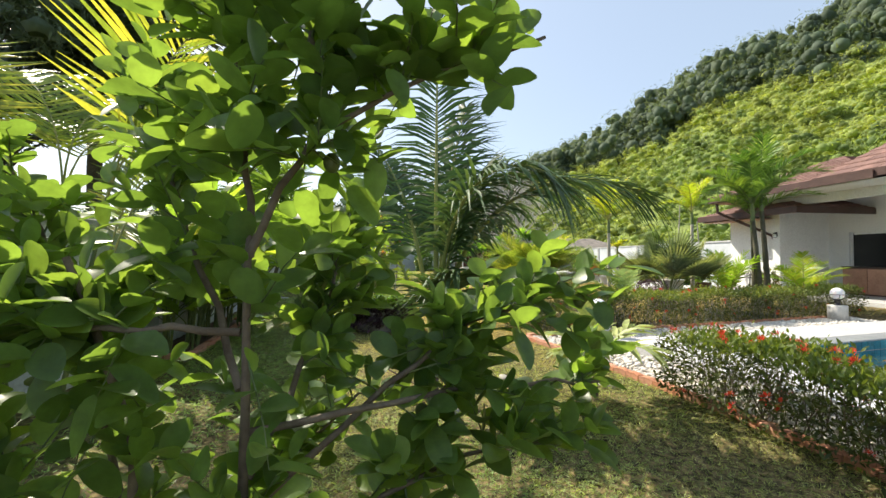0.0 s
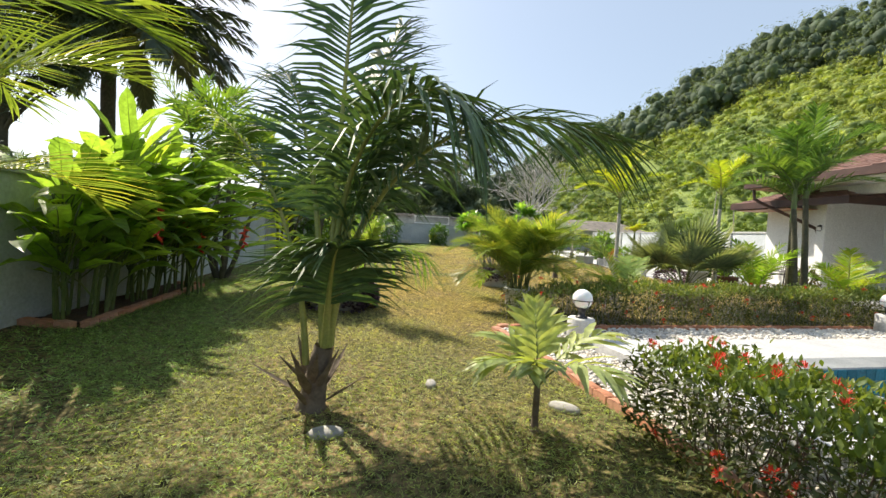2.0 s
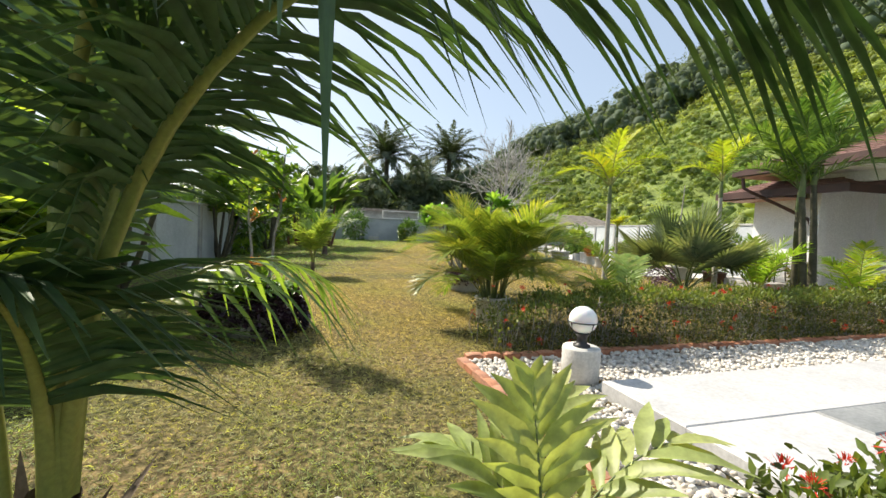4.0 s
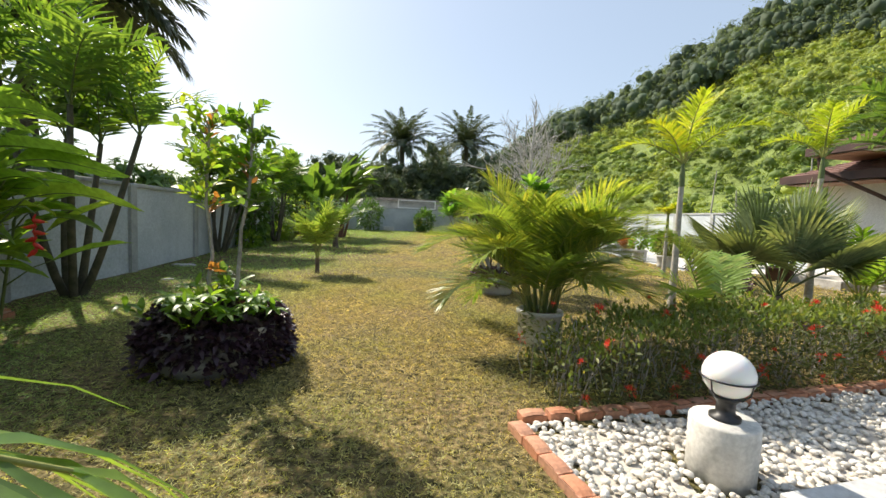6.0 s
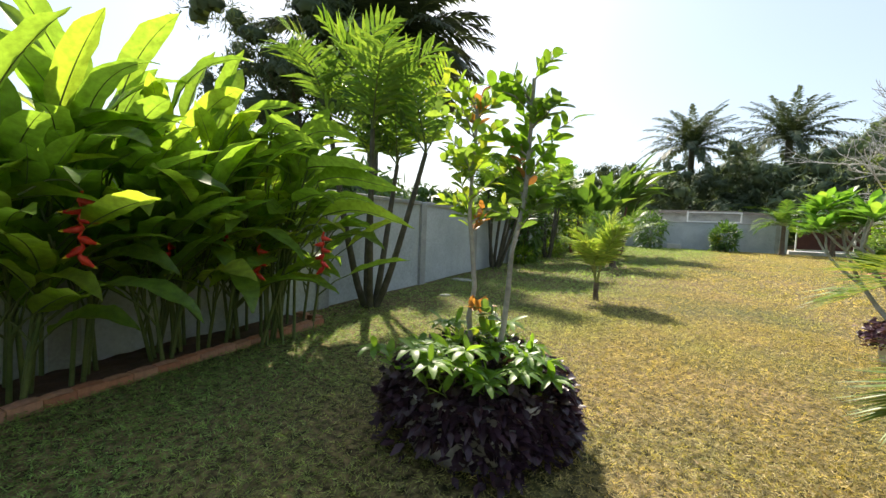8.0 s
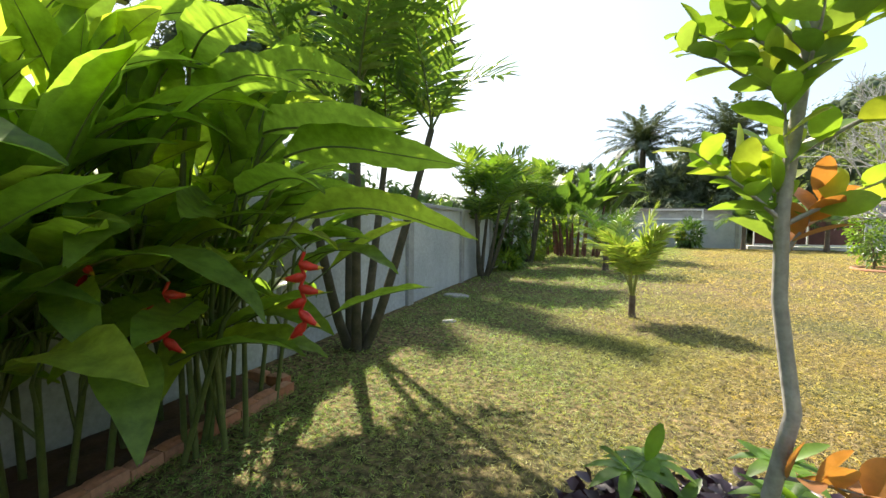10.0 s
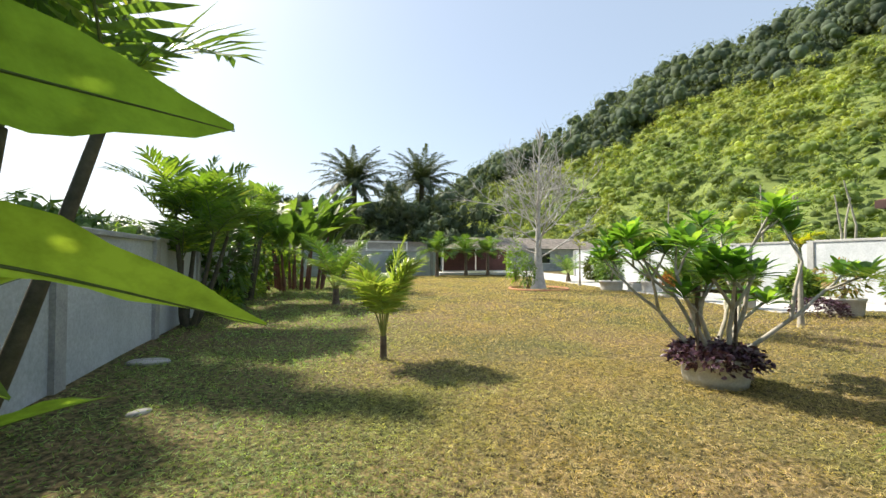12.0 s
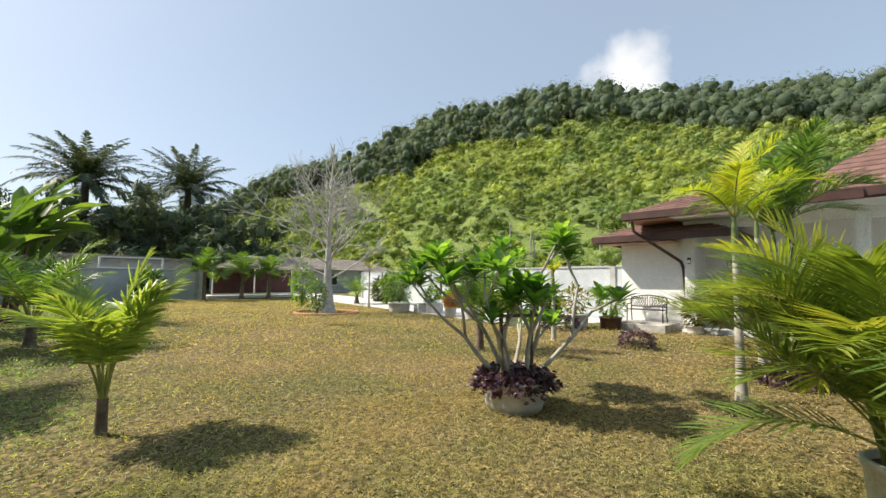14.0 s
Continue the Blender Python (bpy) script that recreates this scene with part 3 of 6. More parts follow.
one_box("wall", (2.703, -14.0, -0.2, 9.0, -13.8, 3.8), WHITE, house)
one_box("wall", (8.8, -13.797, -0.2, 9.0, 2.38, 3.8), WHITE, house)
one_box("wall", (5.2, -6.2, -0.1, 5.35, 0.0, 3.4), WHITE, house)
one_box("terrace_floor", (-0.45, -14.0, -0.3, 8.8, 0.17, 0.12), DECK, house, bevel=0.01)
for q in (0.0, -4.2, -8.4, -12.6):
    post = one_box("post", (-0.15, q - 0.15, -0.1, 0.11, q + 0.15, 3.72), WHITE, house, "white square post")
    one_box("post_base", (-0.18, q - 0.18, 0.12, 0.14, q + 0.18, 0.22), WALL_CAP, post, "dark grey plinth", 0.01)
one_box("beam", (-0.12, -14.0, 3.42, 0.08, 0.15, 3.72), WHITE, house)
g = Geo()
box(g, -1.5, -13.9, 3.725, 2.5, 1.5, 3.745)
part("soffit", g, WHITE, house, "white terrace ceiling", False)
g = Geo()
box(g, -1.55, 0.2, 3.70, 0.0, 1.55, 3.722)
box(g, -0.8, 0.4, 3.02, 0.12, 2.9, 3.04)
part("soffit", g, SOFFIT, house, "reddish wooden soffit boards", False)
hip_roof("roof", -1.6, -4.2, 4.4, 1.6, 3.95, 0.42, house, SHINGLE)
hip_roof("roof", -1.55, -14.6, 9.6, -2.6, 4.0, 0.78, house, SHINGLE)
hip_roof("roof", -0.85, -1.4, 5.0, 3.05, 3.28, 0.40, house, SHINGLE)
# sliding doors: dark glass in white frames
door = part("sliding_door", (lambda g: (box(g, 2.56, -5.95, 0.12, 2.6, -0.6, 2.43), g)[1])(Geo()), GLASS_DARK, house, "dark glass sliding doors", False)
g = Geo()
for q in (-5.98, -4.2, -2.4, -0.62):
    box(g, 2.53, q - 0.04, 0.13, 2.63, q + 0.04, 2.44)
box(g, 2.535, -5.9, 2.36, 2.625, -0.7, 2.44)
part("door_frame", g, WHITE, door, "white door frames", False)
# counter and dark cabinet under the roof
cab = thing("outdoor_cabinet", "dark brown wooden cabinet under the terrace roof", "cabinet")
cab.matrix_basis = HF @ pose(2.15, -1.6, 0.12)
one_box("body", (-0.3, -0.8, 0, 0.3, 0.8, 1.0), FASCIA, cab)
one_box("worktop", (-0.33, -0.83, 1.0, 0.33, 0.83, 1.04), IRON, cab, "black worktop", 0.008)
for k in (-0.79, 0.01):
    one_box("door", (-0.318, k, 0.06, -0.302, k + 0.78, 0.95), SOFFIT, cab, "red-brown cabinet door")
# downpipe
g = Geo()
tube(g, [(-1.5, 1.35, 3.68), (-1.5, 1.3, 3.35), (-1.35, 1.15, 3.2), (-0.6, 0.7, 2.75), (0.0, 0.3, 2.35), (0.06, 0.24, 2.1), (0.06, 0.24, 1.0), (0.06, 0.24, 0.05)], 0.055, 8)
part("downpipe", g, FASCIA, house, "brown downpipe")
sc = thing("wall_lamp", "small black lantern on a white post", "wall lamp")
sc.matrix_basis = HF @ pose(-0.2, 0, 2.35)
g = Geo()
lathe(g, [(0.0, 0.1), (0.06, 0.1), (0.055, 0.06), (0.055, 0.045)], 12)
lathe(g, [(0.055, -0.07), (0.05, -0.09), (0.0, -0.09)], 12)
box(g, 0.02, -0.05, -0.05, 0.055, 0.05, 0.12)
part("housing", g, LAMP_BLACK, sc)
g = Geo()
lathe(g, [(0.048, 0.05), (0.048, -0.075)], 12)
part("diffuser", g, GLOBE, sc, "white opal diffuser")
st = thing("terrace_step", "grey concrete platform step beside the white wall", "step", kind="structure")
st.matrix_basis = HF
one_box("step_block", (-1.5, 0.4, -0.2, 0.118, 2.3, 0.24), CONCRETE, st, bevel=0.02)
one_box("step_block", (-0.46, -0.35, -0.2, -0.455, 0.2, 0.1), WHITE, st)

# iron bench before the white wall
bench = thing("garden_bench", "black cast iron garden bench with a patterned back", "bench")
bench.matrix_basis = HF @ pose(-0.32, 1.35, 0.24)
for k in (-0.6, 0.6):
    g = Geo()
    tube(g, [(-0.28, k, 0), (-0.26, k, 0.42), (-0.24, k, 0.6), (0.1, k, 0.62)], 0.022, 6)
    tube(g, [(0.18, k, 0), (0.12, k, 0.4), (0.2, k, 0.86)], 0.022, 6)
    part("side_frame", g, IRON, bench)
g = Geo()
for i in range(6):
    box(g, -0.27 + i * 0.07, -0.6, 0.41, -0.22 + i * 0.07, 0.6, 0.435)
part("seat", g, IRON, bench, smooth=False)
g = Geo()
tube(g, [(0.2, -0.6, 0.84), (0.21, -0.3, 0.9), (0.21, 0, 0.93), (0.21, 0.3, 0.9), (0.2, 0.6, 0.84)], 0.022, 6)
tube(g, [(0.15, -0.6, 0.52), (0.15, 0.6, 0.52)], 0.02, 6)
for k in np.linspace(-0.55, 0.55, 12):
    tube(g, [(0.15, k, 0.52), (0.18, k + 0.12 * math.copysign(1, k), 0.7), (0.205, k * 0.9, 0.88)], 0.012, 5)
    tube(g, [(0.15, k, 0.52), (0.18, k * 0.7, 0.7), (0.205, k * 0.95, 0.88)], 0.012, 5)
part("backrest", g, IRON, bench)

# gate and the buildings beyond the far wall
gate = thing("sliding_gate", "wide dark red sliding gate in a white frame", "gate")
gate.matrix_basis, GL = along(2.25, 47.9, 9.0, 49.6)
for a in (0.0, GL / 2):
    one_box("gate_panel", (a + 0.08, -0.03, 0.42, a + GL / 2 - 0.08, 0.03, 2.5), GATE_RED, gate)
g = Geo()
for a in (0.0, GL / 2 - 0.04, GL - 0.08):
    box(g, a, -0.05, 0.3, a + 0.08, 0.05, 2.6)
box(g, 0.082, -0.05, 2.5, GL - 0.082, 0.05, 2.6)
box(g, 0.082, -0.05, 0.28, GL - 0.082, 0.05, 0.42)
part("gate_frame", g, WHITE, gate, "white steel frame", False)
one_box("gate_sill", (-0.4, -0.2, -0.1, GL + 0.3, 0.2, 0.24), ROAD, gate, "pale concrete sill")
trel = thing("wall_opening_screen", "white framed opening with slats above the far wall", "screen")
trel.matrix_basis = along(-7.9, 45.0, 1.9, 47.6)[0]
g = Geo()
for z in (2.26, 3.0):
    box(g, 3.2, -0.06, z, 7.0, 0.06, z + 0.1)
for x in (3.2, 6.9):
    box(g, x, -0.058, 2.362, x + 0.1, 0.058, 2.998)
part("frame", g, WHITE, trel, "white frame", False)
g = Geo()
for k in range(5):
    box(g, 3.302, -0.02, 2.4 + k * 0.12, 6.898, 0.02, 2.43 + k * 0.12)
part("slats", g, WALL_CAP, trel, "grey slats", False)


def far_house(name, label, x0, y0, x1, y1, z, slope, rz):
    h = thing(name, label, "house", kind="structure")
    h.matrix_basis = pose((x0 + x1) / 2, (y0 + y1) / 2, 0, 0, 0, rz)
    a, b = (x1 - x0) / 2, (y1 - y0) / 2
    one_box("wall", (-a + 0.5, -b + 0.5, -0.2, a - 0.5, b - 0.5, z), WALL_CAP, h, "dull grey wall")
    for k in (-0.6, 0.05):
        w = one_box("window", (a * k, -b + 0.46, 1.0, a * k + 1.6, -b + 0.497, 2.3), GLASS_DARK, h, "dark window")
        one_box("window_frame", (a * k - 0.06, -b + 0.44, 0.92, a * k + 1.66, -b + 0.458, 1.0), WHITE, w, "white sill")
    part("roof", roof_geo(-a, -b, a, b, z, slope, 0.45), SHINGLE_GREY, h, "weathered grey tile roof", False)
    return h


far_house("neighbour_house", "low house with a weathered grey tiled roof", 4.0, 61, 27.0, 69, 2.9, 0.42, 8)
far_house("neighbour_shed", "low grey shed behind the far wall", -10.5, 49.5, 1.0, 56, 3.1, 0.12, 15)


# ---------------------------------------------------------------- lamps and planters
def globe_lamp(x, y, z):
    t = thing("globe_lamp", "white globe garden lamp on a grey concrete drum", "garden lamp", "globe lamps", x, y, z)
    g = Geo()
    lathe(g, [(0.0, -0.1), (0.185, -0.1), (0.188, 0.355), (0.178, 0.37), (0.0, 0.372)], 32)
    part("drum", g, WHITE_POT, t, "grey rendered concrete drum")
    g = Geo()
    lathe(g, [(0.085, 0.372), (0.085, 0.39), (0.052, 0.4), (0.05, 0.47), (0.075, 0.5), (0.09, 0.515), (0.0, 0.515)], 20)
    part("stand", g, LAMP_BLACK, t, "black metal stand")
    g = Geo()
    a = np.linspace(0, 2 * np.pi, 33)
    tube(g, np.stack([0.147 * np.cos(a), 0.147 * np.sin(a), np.full(33, 0.625)], 1), 0.006, 5)
    for k in range(4):
        b = k * math.pi / 2 + 0.4
        tube(g, [(0.09 * math.cos(b), 0.09 * math.sin(b), 0.51), (0.135 * math.cos(b), 0.135 * math.sin(b), 0.56), (0.147 * math.cos(b), 0.147 * math.sin(b), 0.625)], 0.005, 5)
    part("cage", g, LAMP_BLACK, t, "black wire cage")
    g = Geo()
    th = np.linspace(-1.25, math.pi / 2, 18)
    lathe(g, [(max(0.14 * math.cos(q), 0.001), 0.64 + 0.14 * math.sin(q)) for q in th], 32)
    part("globe", g, GLOBE, t, "white opal globe")
    return t


lamp = globe_lamp(2.70, 7.26, 0.0)
copy_thing(lamp, pose(9.3, 9.85, 0.0, 0, 0, 40))


def pot(parent, r, h, mat, name="pot", label="white round concrete planter"):
    g = Geo()
    lathe(g, [(0.0, -0.02), (r * 0.88, -0.02), (r * 0.94, h * 0.2), (r, h * 0.86), (r * 1.06, h * 0.88), (r * 1.07, h * 0.98), (r * 1.03, h), (r * 0.93, h), (r * 0.9, h * 0.86), (0.0, h * 0.84)], 32)
    part(name, g, mat, parent, label)
    g = Geo()
    lathe(g, [(r * 0.9, h * 0.87), (r * 0.5, h * 0.93), (0.0, h * 0.95)], 20)
    part("soil", g, SOIL, parent)


# ---------------------------------------------------------------- palms
def feather_palm(name, label, x, y, trunk, fronds, mats, category="palm tree", group="", base_r=0.12, top_r=0.08, z0=0.0, n=34, ll=0.5, lw=0.03, droop=0.4, vee=0.2, trunk_mat=None, lean=(0, 0), shaft=None, rr=0.016, start=0.2, fwd=(0.5, 1.15), cols=3, segs=3, swell=1.5):
    """Trunk of height trunk, then fronds as (azimuth, start angle, end angle, length)."""
    t = thing(name, label, category, group, x, y, z0)
    g = Geo()
    s = np.linspace(0, 1, 14)
    k = 1 + (swell - 1) * np.exp(-s * 9)
    wob = 1 + 0.05 * (np.arange(14) % 2)
    tube(g, np.stack([lean[0] * s ** 1.5, lean[1] * s ** 1.5, -0.05 + (trunk + 0.05) * s], 1), (base_r + (top_r - base_r) * s) * k * wob, 14)
    part("trunk", g, trunk_mat or BARK_PALE, t)
    top = (lean[0], lean[1], trunk)
    if shaft:
        g = Geo()
        tube(g, [(top[0], top[1], trunk - 0.02), (top[0], top[1], trunk + shaft * 0.5), (top[0], top[1], trunk + shaft)], [top_r * 1.15, top_r, top_r * 0.5], 12)
        part("crownshaft", g, STEM, t, "smooth green crownshaft")
        top = (top[0], top[1], trunk + shaft * 0.9)
    for az, e0, e1, L, *arch in fronds:
        g = Geo()
        fronds_geo(g, L, e0, e1, n, ll * (0.6 + 0.4 * min(1, L)), lw, az, (top[0] + 0.5 * top_r * math.cos(radians(az)), top[1] + 0.5 * top_r * math.sin(radians(az)), top[2]), start, droop, vee, rr, fwd, segs, cols, arch[0] if arch else 1.3)
        part("frond", g, mats, t)
    return t


def ring(n, e0, e1, L, seed, a0=0.0, jitter=14):
    r = np.random.default_rng(seed)
    out = []
    for i in range(n):
        u = (i * 0.618) % 1.0
        out.append((a0 + i * 360 / n + r.uniform(-jitter, jitter), e0[0] + (e0[1] - e0[0]) * u, e1[0] + (e1[1] - e1[0]) * u, L * r.uniform(0.8, 1.1)))
    return out


# young coconut palm that the walk passes
coco = feather_palm("coconut_palm", "young coconut palm with dark arching fronds and swollen base", -0.16, 4.5, 0.5,
                    [(88, 88, 78, 3.9), (62, 86, 60, 3.0), (132, 79, 34, 2.9, 1.6), (-14, 83, -38, 3.15, 1.45), (-36, 88, -80, 2.85, 2.5), (12, 86, 48, 2.2, 1.8),
                     (295, 84, 15, 1.0, 1.6)],
                    [L_COCO, PETIOLE], base_r=0.105, top_r=0.075, n=66, ll=0.78, lw=0.042, droop=0.5, vee=0.02, trunk_mat=BARK, rr=0.032, start=0.36, fwd=(0.5, 1.2), swell=1.35, lean=(0.08, 0.02))
g = Geo()
fronds_geo(g, 2.5, 84, 28, 38, 0.42, 0.026, 160, (-0.05, -0.02, 0.35), 0.36, 0.6, 0.05, 0.026, (0.6, 1.2), 3, 3, 1.2)
part("frond", g, [L_GOLD, PETIOLE], coco, "yellowing sparse frond")
g = Geo()
fronds_geo(g, 1.5, 80, -45, 13, 0.5, 0.034, 42, (0.05, 0.03, 0.5), 0.5, 0.7, 0.0, 0.02, (0.5, 1.2), 4, 3, 1.5)
part("frond", g, [L_PALM, PETIOLE], coco)
g = Geo()
for k in range(16):
    a = k * 2.4
    d = np.array([math.cos(a), math.sin(a), rng.uniform(0.5, 2.2)])
    blades(g, [(0.10 * math.cos(a), 0.10 * math.sin(a), rng.uniform(0.02, 0.25))], [d], [d + [0, 0, 1.0]], [rng.uniform(0.18, 0.5)], [rng.uniform(0.06, 0.12)], 4, 3, -0.1, 0.5, "lance")
part("leaf_base", g, BARK, coco, "dry brown fibrous leaf bases")
feather_palm("coconut_seedling", "small coconut palm with bright green fronds on the lawn", -2.4, 15.05, 0.36,
             [(-20, 83, 38, 1.3), (35, 83, 48, 1.2), (80, 79, 28, 1.1), (135, 83, 48, 1.25), (180, 79, 15, 1.15), (225, 83, 38, 1.15), (265, 80, 20, 1.05), (320, 83, 48, 1.2), (0, 87, 68, 1.5)],
             [L_YOUNG, PETIOLE], base_r=0.055, top_r=0.05, n=34, ll=0.44, lw=0.045, droop=0.2, vee=0.02, trunk_mat=BARK, start=0.36, fwd=(0.4, 1.15), rr=0.014)
feather_palm("coconut_palm", "young coconut palm with grey-green fronds near the wall", -4.2, 22.8, 0.55,
             ring(11, (78, 52), (35, -15), 2.2, 5), [L_PALM, PETIOLE], base_r=0.12, top_r=0.09, n=40, ll=0.6, lw=0.045, droop=0.3, trunk_mat=BARK, start=0.28, rr=0.024)
# small pale palm beside the kerb
feather_palm("young_fan_leaved_palm", "small pale green palm with broad leaflets beside the brick kerb", 1.62, 4.45, 0.34,
             [(20, 58, -5, 0.75), (75, 66, 10, 0.7), (140, 64, -10, 0.55), (200, 58, -25, 0.5), (255, 60, -20, 0.65), (310, 55, -25, 0.7), (100, 82, 60, 0.6)],
             [L_PALE, STEM], base_r=0.028, top_r=0.022, n=8, ll=0.40, lw=0.085, droop=0.25, vee=0.05, trunk_mat=BARK, start=0.35, rr=0.009, fwd=(0.7, 1.25))


def areca(name, label, x, y, n_stems, height, seed, mats, pot_r=0.0, pot_h=0.0, spread=0.22, group="", nl=30, cane=None, reach=(0.55, 0.78), rise=(0.1, 0.34), lw=0.03):
    """A clump: each stem leans outwards and carries a few arching fronds; the outer ones hang lowest."""
    t = thing(name, label, "palm", group, x, y)
    r = np.random.default_rng(seed)
    if pot_r:
        pot(t, pot_r, pot_h, WHITE_POT)
    for i in range(n_stems):
        a = i * 2.4 + r.uniform(-0.3, 0.3)
        rad = spread * math.sqrt((i + 0.5) / n_stems)
        h = height * r.uniform(*rise)
        b = np.array([rad * math.cos(a), rad * math.sin(a), pot_h * 0.86])
        tip = b + [0.2 * h * math.cos(a), 0.2 * h * math.sin(a), h]
        g = Geo()
        tube(g, [b, (b + tip) / 2, tip], [0.024, 0.02, 0.014], 7)
        part("stem", g, cane or STEM, t)
        for k in range(3):
            az = math.degrees(a) + r.uniform(-65, 65)
            up = r.uniform(70, 88) - 46 * (i / n_stems) * (k == 0)
            g = Geo()
            fronds_geo(g, height * r.uniform(*reach), up, up - r.uniform(38, 112), nl, 0.42 * height / 2, lw, az, tip, 0.24, 0.16, 0.3, 0.010, (0.42, 1.15), 2, 3, 1.15, 0.05)
            part("frond", g, mats, t)
    return t


areca("potted_areca_palm", "bushy yellow-green areca palm in a white round planter", 2.12, 9.93, 19, 2.35, 11, [L_ARECA, PETIOLE], 0.27, 0.42, 0.18, nl=44, reach=(0.46, 0.72), rise=(0.03, 0.24))
areca("areca_palm", "tall feathery yellow-green palm clump near the garden wall", -3.35, 3.5, 5, 4.2, 15, [L_ARECA, PETIOLE], spread=0.25, nl=34, reach=(0.42, 0.6), rise=(0.3, 0.52), lw=0.05)
areca("areca_palm", "pale yellow-green areca palm behind the ixora hedge", 4.2, 9.85, 2, 1.7, 4, [L_YOUNG, PETIOLE], spread=0.08, nl=20, lw=0.06)


def golden_palm(x, y, trunk, label, seed, n=7, L=1.1, group="golden crowned palms", mats=None, lean=(0, 0)):
    return feather_palm("golden_palm", label, x, y, trunk, ring(n, (84, 40), (38, -50), L, seed), mats or [L_GOLD, PETIOLE], group=group, base_r=0.06, top_r=0.04, n=26, ll=0.36, lw=0.04, droop=0.25, vee=0.35, shaft=0.4, start=0.16, trunk_mat=BARK_PALE, lean=lean)


golden_palm(4.72, 11.85, 2.2, "slender palm with pale ringed trunk and golden yellow crown", 1, 7, 1.2)
golden_palm(7.45, 12.45, 2.5, "slender palm with golden yellow crown before the house", 2, 6, 1.2)
golden_palm(8.6, 32.0, 1.9, "thin young palm with a small yellow crown beside the drive", 3, 4, 0.6)
golden_palm(7.2, 17.2, 1.5, "thin young palm with a small yellow crown on the lawn", 6, 5, 0.6)
for i, (dx, dy, h) in enumerate(((0.0, 0.0, 2.6), (0.35, 0.15, 2.9), (0.15, 0.4, 2.3))):
    feather_palm("tall_palm", "tall green palm with dark ringed stem in a group of three", 9.35 + dx, 12.3 + dy, h, ring(8, (84, 28), (40, -50), 1.8, 20 + i, i * 20), [L_PALM, STEM], group="group of three palms",
                 base_r=0.085, top_r=0.055, n=30, ll=0.62, lw=0.055, droop=0.25, vee=0.35, shaft=0.55, trunk_mat=BARK_DARK, start=0.14, lean=(rng.uniform(-0.15, 0.15), 0.1))
feather_palm("small_palm", "small feathery green palm beside the villa", 10.9, 12.6, 0.3, ring(8, (80, 50), (25, -20), 1.5, 31), [L_LIGHT, PETIOLE], base_r=0.06, n=26, ll=0.45, lw=0.05, droop=0.2, group="small palms by the villa")
feather_palm("small_palm", "small feathery green palm beside the villa", 8.7, 12.8, 0.3, ring(8, (84, 58), (45, 0), 1.5, 32), [L_LIGHT, PETIOLE], base_r=0.06, n=26, ll=0.45, lw=0.05, droop=0.2, group="small palms by the villa")
feather_palm("small_palm", "low yellow-green palm under taller palms", 9.9, 11.9, 0.1, ring(9, (60, 30), (0, -30), 0.9, 33), [L_ARECA, PETIOLE], base_r=0.05, n=24, ll=0.3, lw=0.035, droop=0.2, group="small palms by the villa")


def fan_palm(x, y, seed):
    t = thing("fan_palm", "grey-green fan palm with stiff pleated leaves", "palm tree", "", x, y)
    r = np.random.default_rng(seed)
    g = Geo()
    tube(g, [(0, 0, -0.05), (0, 0, 0.2), (0, 0, 0.45)], [0.16, 0.15, 0.1], 12)
    part("trunk", g, BARK, t)
    for i in range(15):
        a, e = i * 2.4 + r.uniform(-0.2, 0.2), radians(80 - 52 * i / 14 + r.uniform(-6, 6))
        d = np.array([math.cos(a) * math.cos(e), math.sin(a) * math.cos(e), math.sin(e)])
        L = r.uniform(0.75, 1.15)
        tip = np.array([0, 0, 0.4]) + d * L
        S = unit(np.cross(d, [0, 0, 1.0]))
        U = np.cross(S, d)
        g = Geo()
        tube(g, [(0, 0, 0.4), (np.array([0, 0, 0.4]) + tip) / 2 + [0, 0, 0.05], tip], [0.016, 0.012, 0.009], 6, 1)
        th = np.linspace(-1.75, 1.75, 35)
        dirs = d * np.cos(th)[:, None] + S * np.sin(th)[:, None] + U * 0.12
        blades(g, np.repeat(tip[None], 35, 0), dirs, U, 1.05 * (1 - 0.14 * np.abs(th)), 0.085, 4, 3, 0.06 + 0.1 * np.abs(th), 0.7, "lance")
        part("fan_leaf", g, [L_FAN, STEM], t)
    return t


fan_palm(6.45, 11.9, 3)
# multi-stemmed palms along the west wall
for (x, y, n, h, sd) in ((-5.0, 11.15, 5, 2.9, 51), (-6.85, 18.5, 6, 2.0, 52), (-7.6, 24.5, 6, 2.4, 53)):
    t = thing("clumping_palm", "clump of tall green palms with dark bent stems at the wall", "palm tree", "palm clumps at the wall", x, y)
    r = np.random.default_rng(sd)
    for i in range(n):
        a = i * 2 * math.pi / n + 0.4
        s = np.linspace(0, 1, 10)
        out = r.uniform(0.35, 0.8)
        hh = h * r.uniform(0.75, 1.25)
        pts = np.stack([(0.1 + out * s ** 0.8) * math.cos(a), (0.1 + out * s ** 0.8) * math.sin(a), hh * s], 1)
        if x + pts[-1, 0] < -5.3 - 0.21 * (y - 10):
            pts[:, 0] += 0.5 * s
        pts[:, 1] += 0.05 * s ** 2
        g = Geo()
        tube(g, pts, 0.062 - 0.025 * s, 9)
        stem = part("stem", g, BARK_DARK, t)
        for az, e0, e1, L in ring(5, (86, 48), (60, -35), 1.6, sd + i, i * 25):
            g = Geo()
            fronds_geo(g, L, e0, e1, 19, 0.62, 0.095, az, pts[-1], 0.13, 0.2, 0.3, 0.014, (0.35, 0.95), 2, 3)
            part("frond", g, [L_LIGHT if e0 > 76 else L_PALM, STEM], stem)


